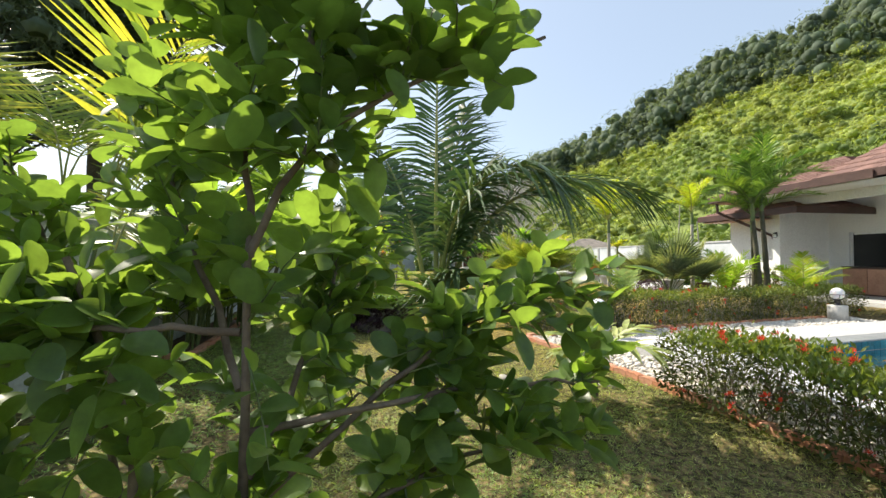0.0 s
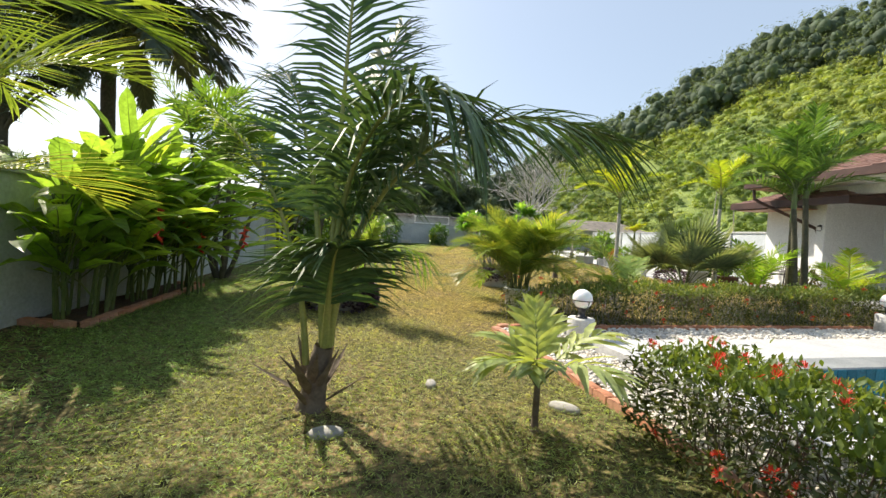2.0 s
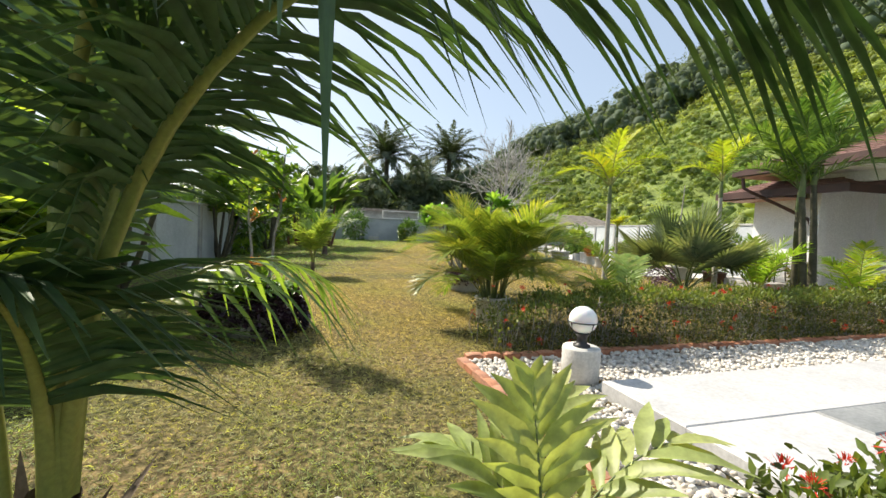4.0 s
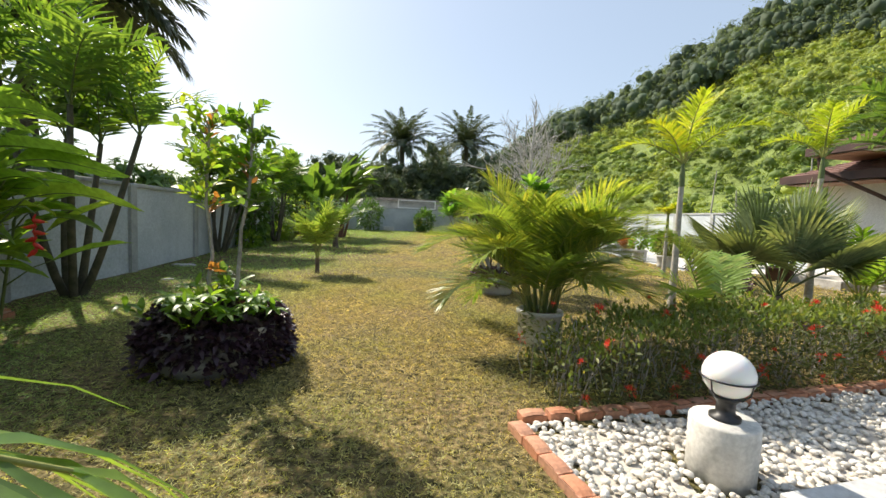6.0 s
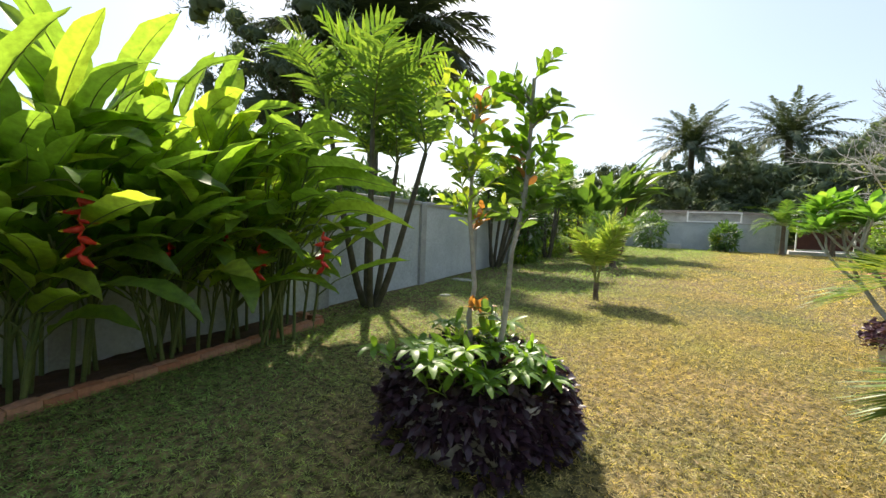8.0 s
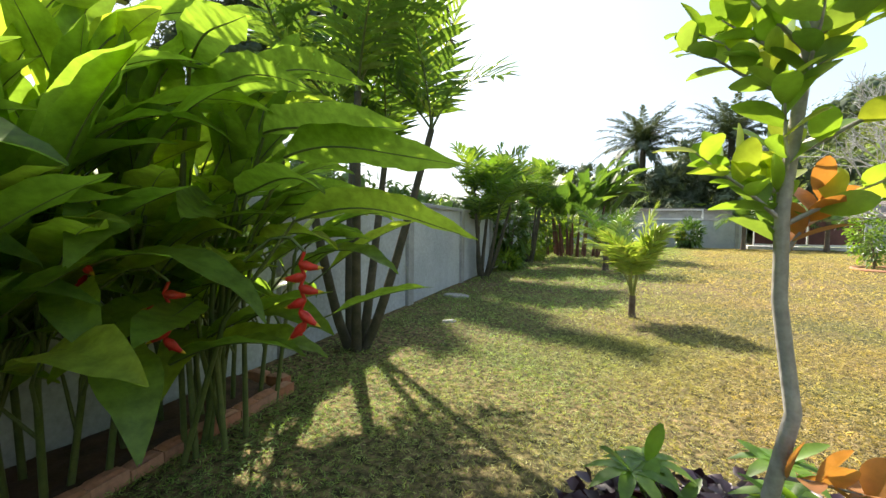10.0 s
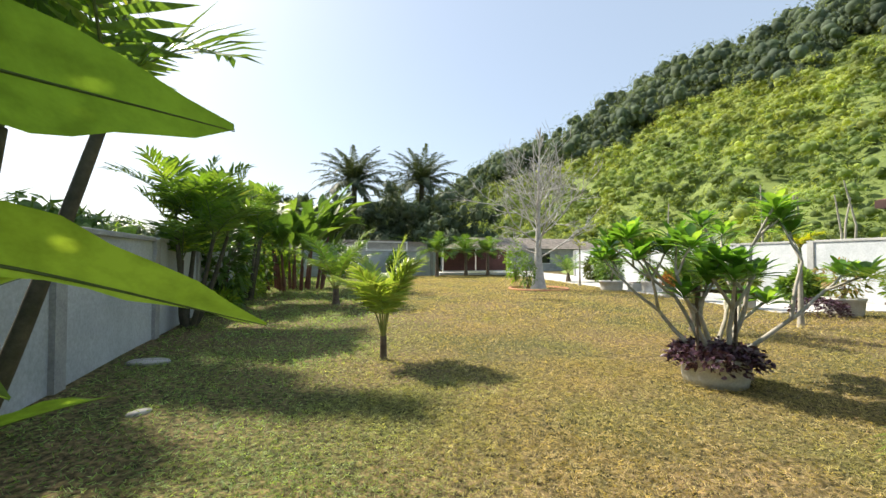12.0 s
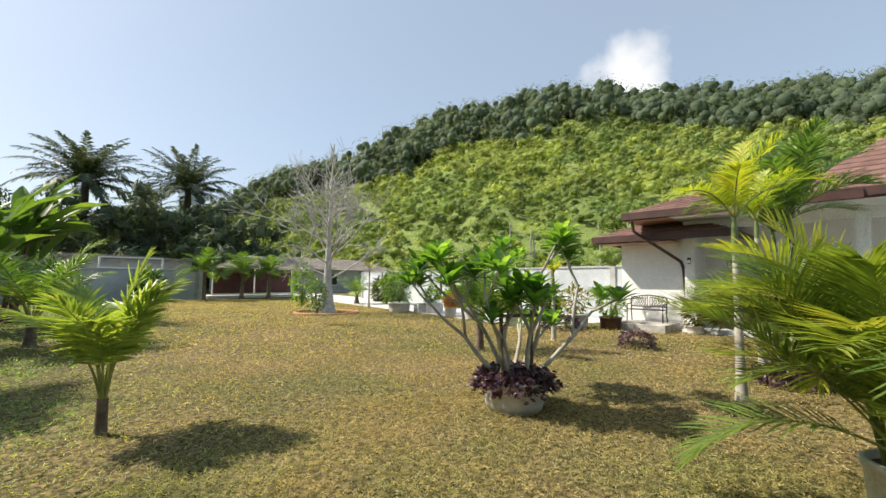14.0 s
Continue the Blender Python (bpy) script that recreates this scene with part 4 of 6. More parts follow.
# ---------------------------------------------------------------- heliconia bed
def heliconia_leaf(L, W, pet, arch, seed):
    r = np.random.default_rng(seed)
    g = Geo()
    tube(g, [(0, 0, 0), (pet * 0.55, 0, pet * 0.8), (pet, 0, pet * 1.15)], [0.011, 0.009, 0.007], 6, 1)
    s = np.linspace(0, 1, 13)
    e = radians(38) - arch * s ** 1.2
    cx = pet + np.concatenate([[0], np.cumsum(np.cos(e[:-1]) * L / 12)])
    cz = pet * 1.15 + np.concatenate([[0], np.cumsum(np.sin(e[:-1]) * L / 12)])
    w = 0.5 * W * shape("paddle", s)
    fold = r.uniform(0.15, 0.5)
    wav = 0.012 * np.sin(s * 22 + r.uniform(0, 6))
    rows = [np.stack([cx, q * w, cz + abs(q) * w * fold + (wav if abs(q) == 1 else 0)], 1) for q in (-1, -0.5, 0, 0.5, 1)]
    v = np.stack(rows, 1)
    i, j = np.meshgrid(np.arange(12), np.arange(4), indexing="ij")
    g.add(v, np.stack([i * 5 + j, i * 5 + j + 1, (i + 1) * 5 + j + 1, (i + 1) * 5 + j], -1))
    tube(g, np.stack([cx, 0 * cx, cz - 0.003], 1), 0.006 * (1.1 - s), 5, 1)
    return g.mesh("leaf", [L_HELI, STEM])


HELI = [heliconia_leaf(L, W, p, a, k) for k, (L, W, p, a) in enumerate(((0.85, 0.21, 0.25, 0.9), (0.95, 0.23, 0.3, 1.2), (0.75, 0.2, 0.2, 0.6), (1.05, 0.24, 0.28, 1.5), (0.9, 0.2, 0.35, 0.4), (0.7, 0.19, 0.2, 1.7)))]


def heliconia(x, y, height, lean_az, seed, stems=6, label="tall heliconia clump with broad green paddle leaves"):
    t = thing("heliconia", label, "heliconia plant", "heliconias in the bed", x, y)
    r = np.random.default_rng(seed)
    for i in range(stems):
        a = r.uniform(0, 6.28)
        h = height * r.uniform(0.62, 1.0)
        out = r.uniform(0.05, 0.35)
        b = np.array([0.22 * math.cos(a), 0.3 * math.sin(a), 0.0])
        top = b + [0.2 * math.cos(a) * out + out * math.cos(radians(lean_az)), 0.2 * math.sin(a) + out * math.sin(radians(lean_az)), h]
        mid = (b + top) / 2 - [0.15 * out * math.cos(radians(lean_az)), 0.15 * out * math.sin(radians(lean_az)), 0]
        g = Geo()
        tube(g, [b - [0, 0, 0.03], mid, top], [0.02, 0.017, 0.01], 7)
        stem = part("stem", g, STEM, t)
        base_az = r.uniform(0, 360)
        for k in range(8):
            f = 1.0 - k * 0.1
            p = b + (top - b) * f if f > 0.5 else b + (mid - b) * f * 2
            az = base_az + k * 172 + r.uniform(-35, 35)
            if r.random() < 0.5:
                az = lean_az + r.uniform(-70, 70)
            tilt = r.uniform(-34, 14) - (22 if k == 0 else 0)
            part("leaf", HELI[r.integers(len(HELI))], None, stem, m=pose(*p, 0, tilt, az) @ pose(0, 0, 0, r.uniform(-25, 25)))
    return t


hr = np.random.default_rng(3)
for k, (x, y, h, s) in enumerate(((-4.3, 6.55, 1.9, 6), (-4.35, 6.9, 2.2, 7), (-4.45, 7.6, 2.1, 7), (-4.55, 8.3, 2.05, 7), (-4.65, 8.9, 1.9, 7), (-4.55, 9.35, 1.6, 6), (-4.1, 6.5, 1.6, 5), (-4.3, 8.0, 1.5, 5))):
    heliconia(x, y, h, hr.uniform(-30, 30), 100 + k, s)
# the clump whose leaves hang out far over the lawn
hl = thing("heliconia", "heliconia with long sunlit leaves hanging over the lawn", "heliconia plant", "heliconias in the bed", -4.25, 8.95)
for k, (tx, ty, tz, L, W) in enumerate(((-2.50, 9.40, 1.45, 1.05, 0.22), (-2.50, 9.2, 1.80, 1.1, 0.26), (-2.75, 9.1, 1.95, 1.0, 0.24), (-3.0, 9.35, 1.55, 1.0, 0.22), (-2.95, 8.75, 1.62, 0.9, 0.2), (-3.1, 8.8, 2.15, 1.1, 0.24), (-3.2, 9.3, 2.35, 1.0, 0.22), (-3.0, 8.4, 2.3, 1.0, 0.22), (-3.3, 8.3, 1.5, 0.9, 0.2), (-3.25, 8.1, 1.0, 0.8, 0.2))):
    tip = np.array([tx + 4.25, ty - 8.95, tz])
    root = np.array([hr.uniform(-0.2, 0.2), hr.uniform(-0.3, 0.2), 0.0])
    d = unit(np.array([tip[0] - root[0], tip[1] - root[1], 0.12]))
    leaf_base = tip - d * L
    leaf_base[2] = tz + 0.06
    g = Geo()
    tube(g, [root, root * 0.5 + leaf_base * 0.5 + [-0.12, 0, 0.15], leaf_base], [0.02, 0.016, 0.009], 7)
    stem = part("stem", g, STEM, hl)
    g = Geo()
    S = unit(unit(np.cross(d, [0, 0, 1.0])) + [0, 0, (0.75, 0.95, 0.6, 0.8, 0.3)[k % 5]])
    s = np.linspace(0, 1, 17)
    c = leaf_base + np.outer(s, tip - leaf_base)
    c[:, 2] += 0.30 * L * s * (1 - s) + 0.03 * np.sin(s * 5 + k)
    w = 0.5 * W * shape("paddle", s)
    rows = [c + S * (q * w)[:, None] + np.outer(abs(q) * w * (0.1 if k % 2 else 0.35) + (0.006 * np.sin(s * 31 + k) if abs(q) == 1 else 0), [0, 0, 1]) for q in (-1, -0.5, 0, 0.5, 1)]
    i, j = np.meshgrid(np.arange(16), np.arange(4), indexing="ij")
    g.add(np.stack(rows, 1), np.stack([i * 5 + j, i * 5 + j + 1, (i + 1) * 5 + j + 1, (i + 1) * 5 + j], -1))
    tube(g, c - [0, 0, 0.004], 0.007 * (1.15 - s), 6, 1)
    part("leaf", g, [L_HELI, STEM], stem)


def heliconia_flower(x, y, z, n, rz, scale=1.0):
    t = thing("heliconia_flower", "hanging red heliconia flower with yellow tipped bracts", "flower", "heliconia flowers", x, y, z, rz)
    g = Geo()
    s = np.linspace(0, 1, n + 2)
    path = np.stack([0.012 * (-1) ** np.arange(n + 2), 0 * s, -0.058 * scale * np.arange(n + 2)], 1)
    tube(g, path, 0.009 * scale, 6)
    part("stalk", g, BRACT, t)
    g = Geo()
    tube(g, [(-0.3, 0, -0.05), (-0.16, 0, 0.06), (-0.06, 0, 0.07), path[0]], 0.008 * scale, 6)
    part("peduncle", g, STEM, t, "green stalk")
    for k in range(n):
        sd = (-1) ** k
        p = path[k + 1]
        L = (0.125 if k < n - 2 else 0.14) * scale
        g = Geo()
        dn = 0.35 + 0.3 * max(0, k - n + 4)
        d = unit(np.array([sd, 0, -dn]))
        pts = p + np.outer(np.linspace(0, 1, 6), d) * L + np.outer(np.linspace(0, 1, 6) ** 2, [0, 0, 0.025])
        tube(g, pts[:5], np.array([0.014, 0.025, 0.023, 0.016, 0.010]) * scale, 7)
        b = part("bract", g, BRACT, t)
        g = Geo()
        tube(g, pts[4:], np.array([0.0105, 0.002]) * scale, 7)
        part("tip", g, YELLOW, b, "yellow tip")
    return t


heliconia_flower(-3.12, 8.76, 1.36, 6, 25)
heliconia_flower(-3.43, 7.0, 1.62, 7, 80, 1.1)
heliconia_flower(-3.75, 8.45, 1.2, 5, 60)
heliconia_flower(-3.85, 8.15, 1.5, 4, 10)
heliconia_flower(-3.9, 7.7, 1.25, 4, 130)
g = Geo()
X, Y = np.meshgrid(np.linspace(0, 1, 12), np.linspace(0, 1, 30), indexing="ij")
yy = 6.2 + Y * 3.55
edge = np.interp(yy, [2, 6.63, 9.85], [-2.85, -3.88, -4.66])
wx = -5.32 - 0.213 * (yy - 10)
P = np.stack([wx + (edge - wx) * X, yy, 0.035 + 0.02 * np.sin(X * 17 + Y * 40) * np.sin(Y * 53)], -1)
i, j = np.meshgrid(np.arange(11), np.arange(29), indexing="ij")
g.add(P, np.stack([i * 30 + j, (i + 1) * 30 + j, (i + 1) * 30 + j + 1, i * 30 + j + 1], -1))
tagged(part("flower_bed", g, SOIL), "dark red-brown soil bed under the heliconias", "soil", kind="structure")


# ---------------------------------------------------------------- hedges and shrubs
def flower_mesh():
    g = Geo()
    k = 34
    a, e = rng.uniform(0, 6.28, k), rng.uniform(0.1, 1.5, k)
    d = np.stack([np.cos(a) * np.cos(e), np.sin(a) * np.cos(e), np.sin(e)], 1)
    blades(g, d * 0.018, unit(d + rng.normal(0, 0.35, (k, 3))), [0, 0, 1.0], 0.022, 0.013, 1, 2, 0.1, 0.2, "oval")
    return g.mesh("flower", [PETAL])


FLOWER = flower_mesh()


def hedge(name, label, x0, y0, x1, y1, width, height, n, flowers, seed, top_share=0.45, thin=0.0):
    """A clipped hedge: leaves in a rough box, twigs inside, flower heads on it."""
    t = thing(name, label, "hedge")
    m, L = along(x0, y0, x1, y1)
    t.matrix_basis = m
    r = np.random.default_rng(seed)
    u = r.uniform(0, 1, n)
    face = r.random(n)
    x = r.uniform(0, L, n)
    bump = 0.06 * np.sin(x * 3.1) + 0.05 * np.sin(x * 7.3 + 1)
    hh = height * (1 + bump) * (1 - thin * np.exp(-x * 2.0))
    y = np.where(face < top_share, r.uniform(-0.5, 0.5, n) * width, np.where(r.random(n) < 0.5, -0.5, 0.5) * width * (1 + 0.6 * bump))
    z = np.where(face < top_share, hh, hh * (0.12 + 0.88 * u))
    ends = face > 0.93
    x = np.where(ends, np.where(r.random(n) < 0.5, 0.0, L), x)
    y = np.where(ends, r.uniform(-0.5, 0.5, n) * width, y)
    P = np.stack([x, y, z], 1) + r.normal(0, 0.045, (n, 3))
    P[:, 2] = np.maximum(P[:, 2], 0.06)
    out = np.stack([np.where(ends, np.sign(x - L / 2), 0), np.where(face < top_share, 0, np.sign(y)), np.where(face < top_share, 1.0, 0.2)], 1)
    keep = r.random(n) > thin * np.exp(-x * 1.8)
    P, out, hi = P[keep], out[keep], (face < top_share)[keep]
    g = Geo()
    # shade put into colour: darker leaf on sides and inside, lighter on top
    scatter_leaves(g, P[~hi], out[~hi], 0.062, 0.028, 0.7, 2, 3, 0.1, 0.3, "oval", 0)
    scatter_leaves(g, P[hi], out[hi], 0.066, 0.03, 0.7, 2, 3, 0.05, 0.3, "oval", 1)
    k = n // 3
    Q = np.stack([r.uniform(0.05, L - 0.05, k), r.uniform(-0.42, 0.42, k) * width, height * r.uniform(0.1, 0.92, k)], 1)
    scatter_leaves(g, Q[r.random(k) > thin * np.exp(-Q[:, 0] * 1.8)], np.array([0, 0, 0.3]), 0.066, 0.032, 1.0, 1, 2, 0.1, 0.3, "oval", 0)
    tagged(part("foliage", g, [L_HEDGE, L_HEDGE_LIT], t), kind="stuff")
    g = Geo()
    for i in range(int(L * 42)):
        b = np.array([r.uniform(-0.05, L), r.uniform(-0.35, 0.35) * width, 0.0])
        q = b + [r.normal(0, 0.1), r.normal(0, 0.14), height * r.uniform(0.6, 1.05)]
        tube(g, [b, (b + q) / 2 + r.normal(0, 0.03, 3), q], [0.007, 0.005, 0.002], 4)
    tagged(part("twig_tangle", g, BARK_GREY if thin else BARK, t, "thin bare twigs"), kind="stuff")
    for i in range(flowers):
        fx = r.uniform(0.1, L) if not thin else L * r.beta(1.0, 2.2)
        top = r.random() < (0.3 if thin else 0.6)
        p = (fx, r.uniform(-0.5, 0.5) * width, height * r.uniform(1.08, 1.2)) if top else (fx, -0.5 * width * 1.16 if r.random() < 0.5 else 0.58 * width, height * r.uniform(0.2, 0.95))
        part("flower", FLOWER, None, t, "red flower head" if i == 0 else "", m=pose(*p, r.uniform(-20, 70) if not top else r.uniform(-25, 25), r.uniform(-25, 25), r.uniform(0, 360)) @ Matrix.Scale(r.uniform(1.1, 2.0), 4))
    return t


hedge("ixora_hedge", "clipped ixora hedge with small red flowers along the pool", 4.05, -0.6, 2.78, 4.62, 0.85, 0.62, 17000, 110, 1)
hedge("ixora_hedge", "long clipped ixora hedge, bare at one end, with red flowers", 1.85, 8.35, 10.6, 11.05, 0.85, 0.66, 20000, 60, 2, thin=0.7)


def purple_dome(t, r0, z0, z1, n, seed, skirt=True, bare=0.0):
    """Dark purple foliage that spills over a planter."""
    r = np.random.default_rng(seed)
    a = r.uniform(0, 6.28, n)
    q = r.uniform(0, 1, n) ** 0.8
    s = np.where(q < 0.65, 1.0, np.sqrt((1 - q) / 0.35))
    z = np.where(q < 0.65, z0 + (z1 - z0) * q / 0.65 * 0.75, z0 + (z1 - z0) * (0.75 + 0.25 * (1 - s)))
    rad = r0 * s * (0.94 + 0.07 * np.sin(a * 5) + 0.04 * np.sin(a * 9 + 2)) * (1 - 0.25 * ((z - z0) / (z1 - z0)) ** 2)
    P = np.stack([rad * np.cos(a), rad * np.sin(a), z], 1) + r.normal(0, 0.03, (n, 3))
    front = np.abs(((a + 1.9 + np.pi) % (2 * np.pi)) - np.pi) < 0.75
    keep = ~(front & (z < z0 + bare) & (r.random(n) < 0.8))
    P, a = P[keep], a[keep]
    P[:, 2] = np.maximum(P[:, 2], 0.03)
    g = Geo()
    out = np.stack([np.cos(a), np.sin(a), np.full(len(a), 0.25)], 1)
    scatter_leaves(g, P, out, 0.085, 0.055, 0.6, 2, 3, 0.35, 0.25, "oval")
    tagged(part("purple_foliage", g, L_PURPLE, t, "glossy dark purple foliage"), kind="stuff")


def leafy_twig(g, p, d, L, n, ll, lw, mat=0, wood=1, rad=0.005, kind="oval", r=rng, up=0.35):
    """A twig with alternate leaves."""
    d = unit(np.asarray(d, float))
    s = np.linspace(0, 1, 5)
    pts = p + np.outer(s, d) * L + np.outer(s ** 2, [0, 0, -0.08 * L]) + r.normal(0, 0.015 * L, (5, 3)) * s[:, None]
    tube(g, pts, rad * (1.1 - 0.8 * s), 5, wood)
    q = np.linspace(0.15, 1.0, n)
    P = np.stack([np.interp(q, s, pts[:, i]) for i in range(3)], 1)
    S = unit(np.cross(d, [0.05, 0.03, 1.0]))
    U = np.cross(S, d)
    ph = np.arange(n) * 2.4 + r.uniform(0, 6)
    D = d * 0.55 + S * np.cos(ph)[:, None] + U * (np.sin(ph) * 0.7)[:, None] + [0, 0, up]
    N = unit(np.array([0, 0, 1.0]) + r.normal(0, 0.45, (n, 3)))
    blades(g, P, D, N, ll * r.uniform(0.7, 1.15, n), lw * r.uniform(0.75, 1.1, n), 6, 3, 0.18, 0.28, kind, mat)
    return pts[-1]


# big planter: purple skirt, bright croton-like leaves, two slender trees
pl = thing("round_planter", "concrete planter hidden by dark purple foliage and light green leaves", "planter", "", -1.26, 8.74)
g = Geo()
lathe(g, [(0.0, -0.02), (0.50, -0.02), (0.53, 0.12), (0.56, 0.36), (0.58, 0.40), (0.52, 0.42), (0.48, 0.38), (0.0, 0.40)], 32)
part("pot", g, CONCRETE, pl, "worn grey concrete pot")
purple_dome(pl, 0.66, 0.03, 0.64, 5200, 4, bare=0.14)
r = np.random.default_rng(14)
g = Geo()
for k in range(34):
    a = r.uniform(0, 6.28)
    rad = r.uniform(0.05, 0.42)
    b = np.array([rad * math.cos(a) + 0.06, rad * math.sin(a) - 0.2, 0.42])
    tip = leafy_twig(g, b, [0.5 * math.cos(a), 0.5 * math.sin(a), r.uniform(0.5, 1.5)], r.uniform(0.2, 0.44), 7, 0.16, 0.055, 0, 1, 0.005, "oval", r)
    th = np.arange(8) * 0.785
    D = np.stack([np.cos(th), np.sin(th), np.full(8, 0.25)], 1)
    blades(g, np.repeat(tip[None], 8, 0), D, [0, 0, 1.0], 0.15, 0.05, 4, 3, 0.45, 0.25, "oval")
tagged(part("green_foliage", g, [L_LIGHT, STEM], pl, "light yellow-green leafy shoots"), kind="stuff")
for bx, by, top, lean_x, lean_y, seed in ((-0.06, -0.02, 2.45, 0.02, -0.1, 5), (0.18, -0.14, 2.5, 0.3, -0.1, 6)):
    tr = thing("slender_tree", "slender young tree with pale trunk and reddish new leaves", "tree", "slender trees in the planter", -1.26 + bx, 8.74 + by, 0.38)
    r = np.random.default_rng(seed)
    s = np.linspace(0, 1, 9)
    pts = np.stack([lean_x * s, lean_y * s, -0.05 + top * 0.8 * s], 1) + r.normal(0, 0.015, (9, 3))
    g = Geo()
    tube(g, pts, 0.022 - 0.011 * s, 8)
    part("trunk", g, BARK_GREY, tr)
    g = Geo()
    for k in range(27):
        f = r.uniform(0.55, 1.0) if k > 2 else r.uniform(0.12, 0.3)
        p = np.array([np.interp(f, s, pts[:, i]) for i in range(3)])
        a = r.uniform(0, 6.28)
        leafy_twig(g, p, [math.cos(a) + 0.1, 0.35 * math.sin(a) - 0.2, r.uniform(0.3, 1.3)], r.uniform(0.15, 0.36) * (1 if k > 2 else 0.6), 9, 0.12, 0.06, 2 if r.random() < 0.05 else (0 if r.random() < 0.6 else 3), 1, 0.006, "oval", r)
    tagged(part("crown", g, [L_LIGHT, BARK_GREY, L_RED, L_LIME], tr), kind="stuff")


# frangipani in a purple-fringed planter
def rosette(g, tip, n, ll, lw, r, mat=0, tilt=0.35):
    th = np.arange(n) * 2.4
    e = tilt + 0.7 * np.linspace(0, 1, n)
    D = np.stack([np.cos(th) * np.cos(e), np.sin(th) * np.cos(e), np.sin(e)], 1) + r.normal(0, 0.08, (n, 3))
    blades(g, np.repeat(tip[None], n, 0) - np.outer(np.linspace(0.06, 0, n), [0, 0, 1]), D, [0, 0, 1.0], ll * r.uniform(0.75, 1.1, n), lw * r.uniform(0.8, 1.1, n), 5, 3, 0.22, 0.22, "obovate", mat)


def frangipani(x, y, z, stems, seed, label, ll=0.37, lw=0.115, trunk_r=0.034):
    t = thing("frangipani", label, "tree", "frangipani trees", x, y, z)
    r = np.random.default_rng(seed)

    def grow(p, d, L, rad, depth, parent):
        pts = [p]
        for i in range(5):
            d = unit(d + r.normal(0, 0.09, 3) + [0, 0, 0.04])
            pts.append(pts[-1] + d * L / 5)
        g = Geo()
        tube(g, pts, np.linspace(rad, rad * 0.72, 6), 8)
        br = part("branch", g, BARK_PALE, parent)
        if depth == 0:
            g = Geo()
            rosette(g, pts[-1], 19, ll, lw, r)
            part("leaf_rosette", g, L_FRANG, parent, "whorl of long green leaves")
            return
        for k in range(2 if depth > 1 or r.random() < 0.7 else 3):
            a = r.uniform(0, 6.28)
            grow(pts[-1], unit(d + 0.75 * np.array([math.cos(a), math.sin(a), 0.15])), L * r.uniform(0.6, 0.85), rad * 0.7, depth - 1, parent)

    for bx, by, dx, dy, L, dep in stems:
        grow(np.array([bx, by, -0.05]), unit(np.array([dx, dy, 1.0])), L * 1.13, trunk_r, dep, t)
    return t


pp = thing("round_planter", "pale round concrete planter with dark purple foliage on top", "planter", "", 1.87, 13.40)
pot(pp, 0.40, 0.36, WHITE_POT, "pot", "pale grey concrete pot")
purple_dome(pp, 0.50, 0.22, 0.50, 1500, 8)
frangipani(1.87, 13.40, 0.34, [(-0.14, 0.0, -0.75, 0.45, 0.7, 2), (-0.05, 0.1, -0.1, 0.25, 0.75, 2), (0.1, -0.05, 0.25, -0.1, 0.75, 2), (0.12, -0.1, 1.3, -0.7, 0.8, 2), (0.1, 0.1, 0.4, 0.35, 0.65, 2), (-0.1, -0.1, -0.6, -0.1, 0.6, 2), (0.05, -0.12, 0.2, -0.4, 0.6, 1), (-0.05, 0.0, -0.35, -0.3, 0.55, 1), (0.1, 0.0, 0.6, 0.1, 0.5, 1)], 21, "frangipani with pale forking branches and whorls of long leaves")
sup = thing("support_frame", "low wooden support frame tied round the frangipani", "plant support", "", 1.8, 13.38, 0.34)
for bx, by in ((-0.28, -0.12), (0.22, -0.15), (0.0, 0.2)):
    g = Geo()
    tube(g, [(bx, by, -0.05), (bx, by, 0.88)], 0.02, 7)
    part("stake", g, BARK, sup)
g = Geo()
tube(g, [(-0.38, -0.12, 0.84), (0.32, -0.15, 0.82)], 0.022, 7)
tube(g, [(-0.32, -0.14, 0.86), (0.04, 0.24, 0.86)], 0.02, 7)
part("crossbar", g, BARK, sup)
feather_palm("coconut_palm", "young coconut palm on the lawn behind the frangipani", 4.35, 17.0, 0.6, ring(8, (84, 62), (45, 10), 1.7, 77), [L_PALM, PETIOLE], base_r=0.09, n=30, ll=0.5, lw=0.045, droop=0.25, trunk_mat=BARK, start=0.3, rr=0.02)
pb = thing("purple_shrub", "low round dark purple shrub on the lawn", "shrub", "", 9.4, 18.75)
purple_dome(pb, 0.62, 0.03, 0.5, 1100, 9)
pb2 = thing("purple_shrub", "low dark purple shrub at the foot of the fan palm", "shrub", "", 6.4, 11.75)
purple_dome(pb2, 0.5, 0.02, 0.3, 800, 10)
pb3 = thing("purple_shrub", "low dark purple shrub before the villa", "shrub", "", 7.9, 15.2)
purple_dome(pb3, 0.4, 0.02, 0.4, 600, 12)


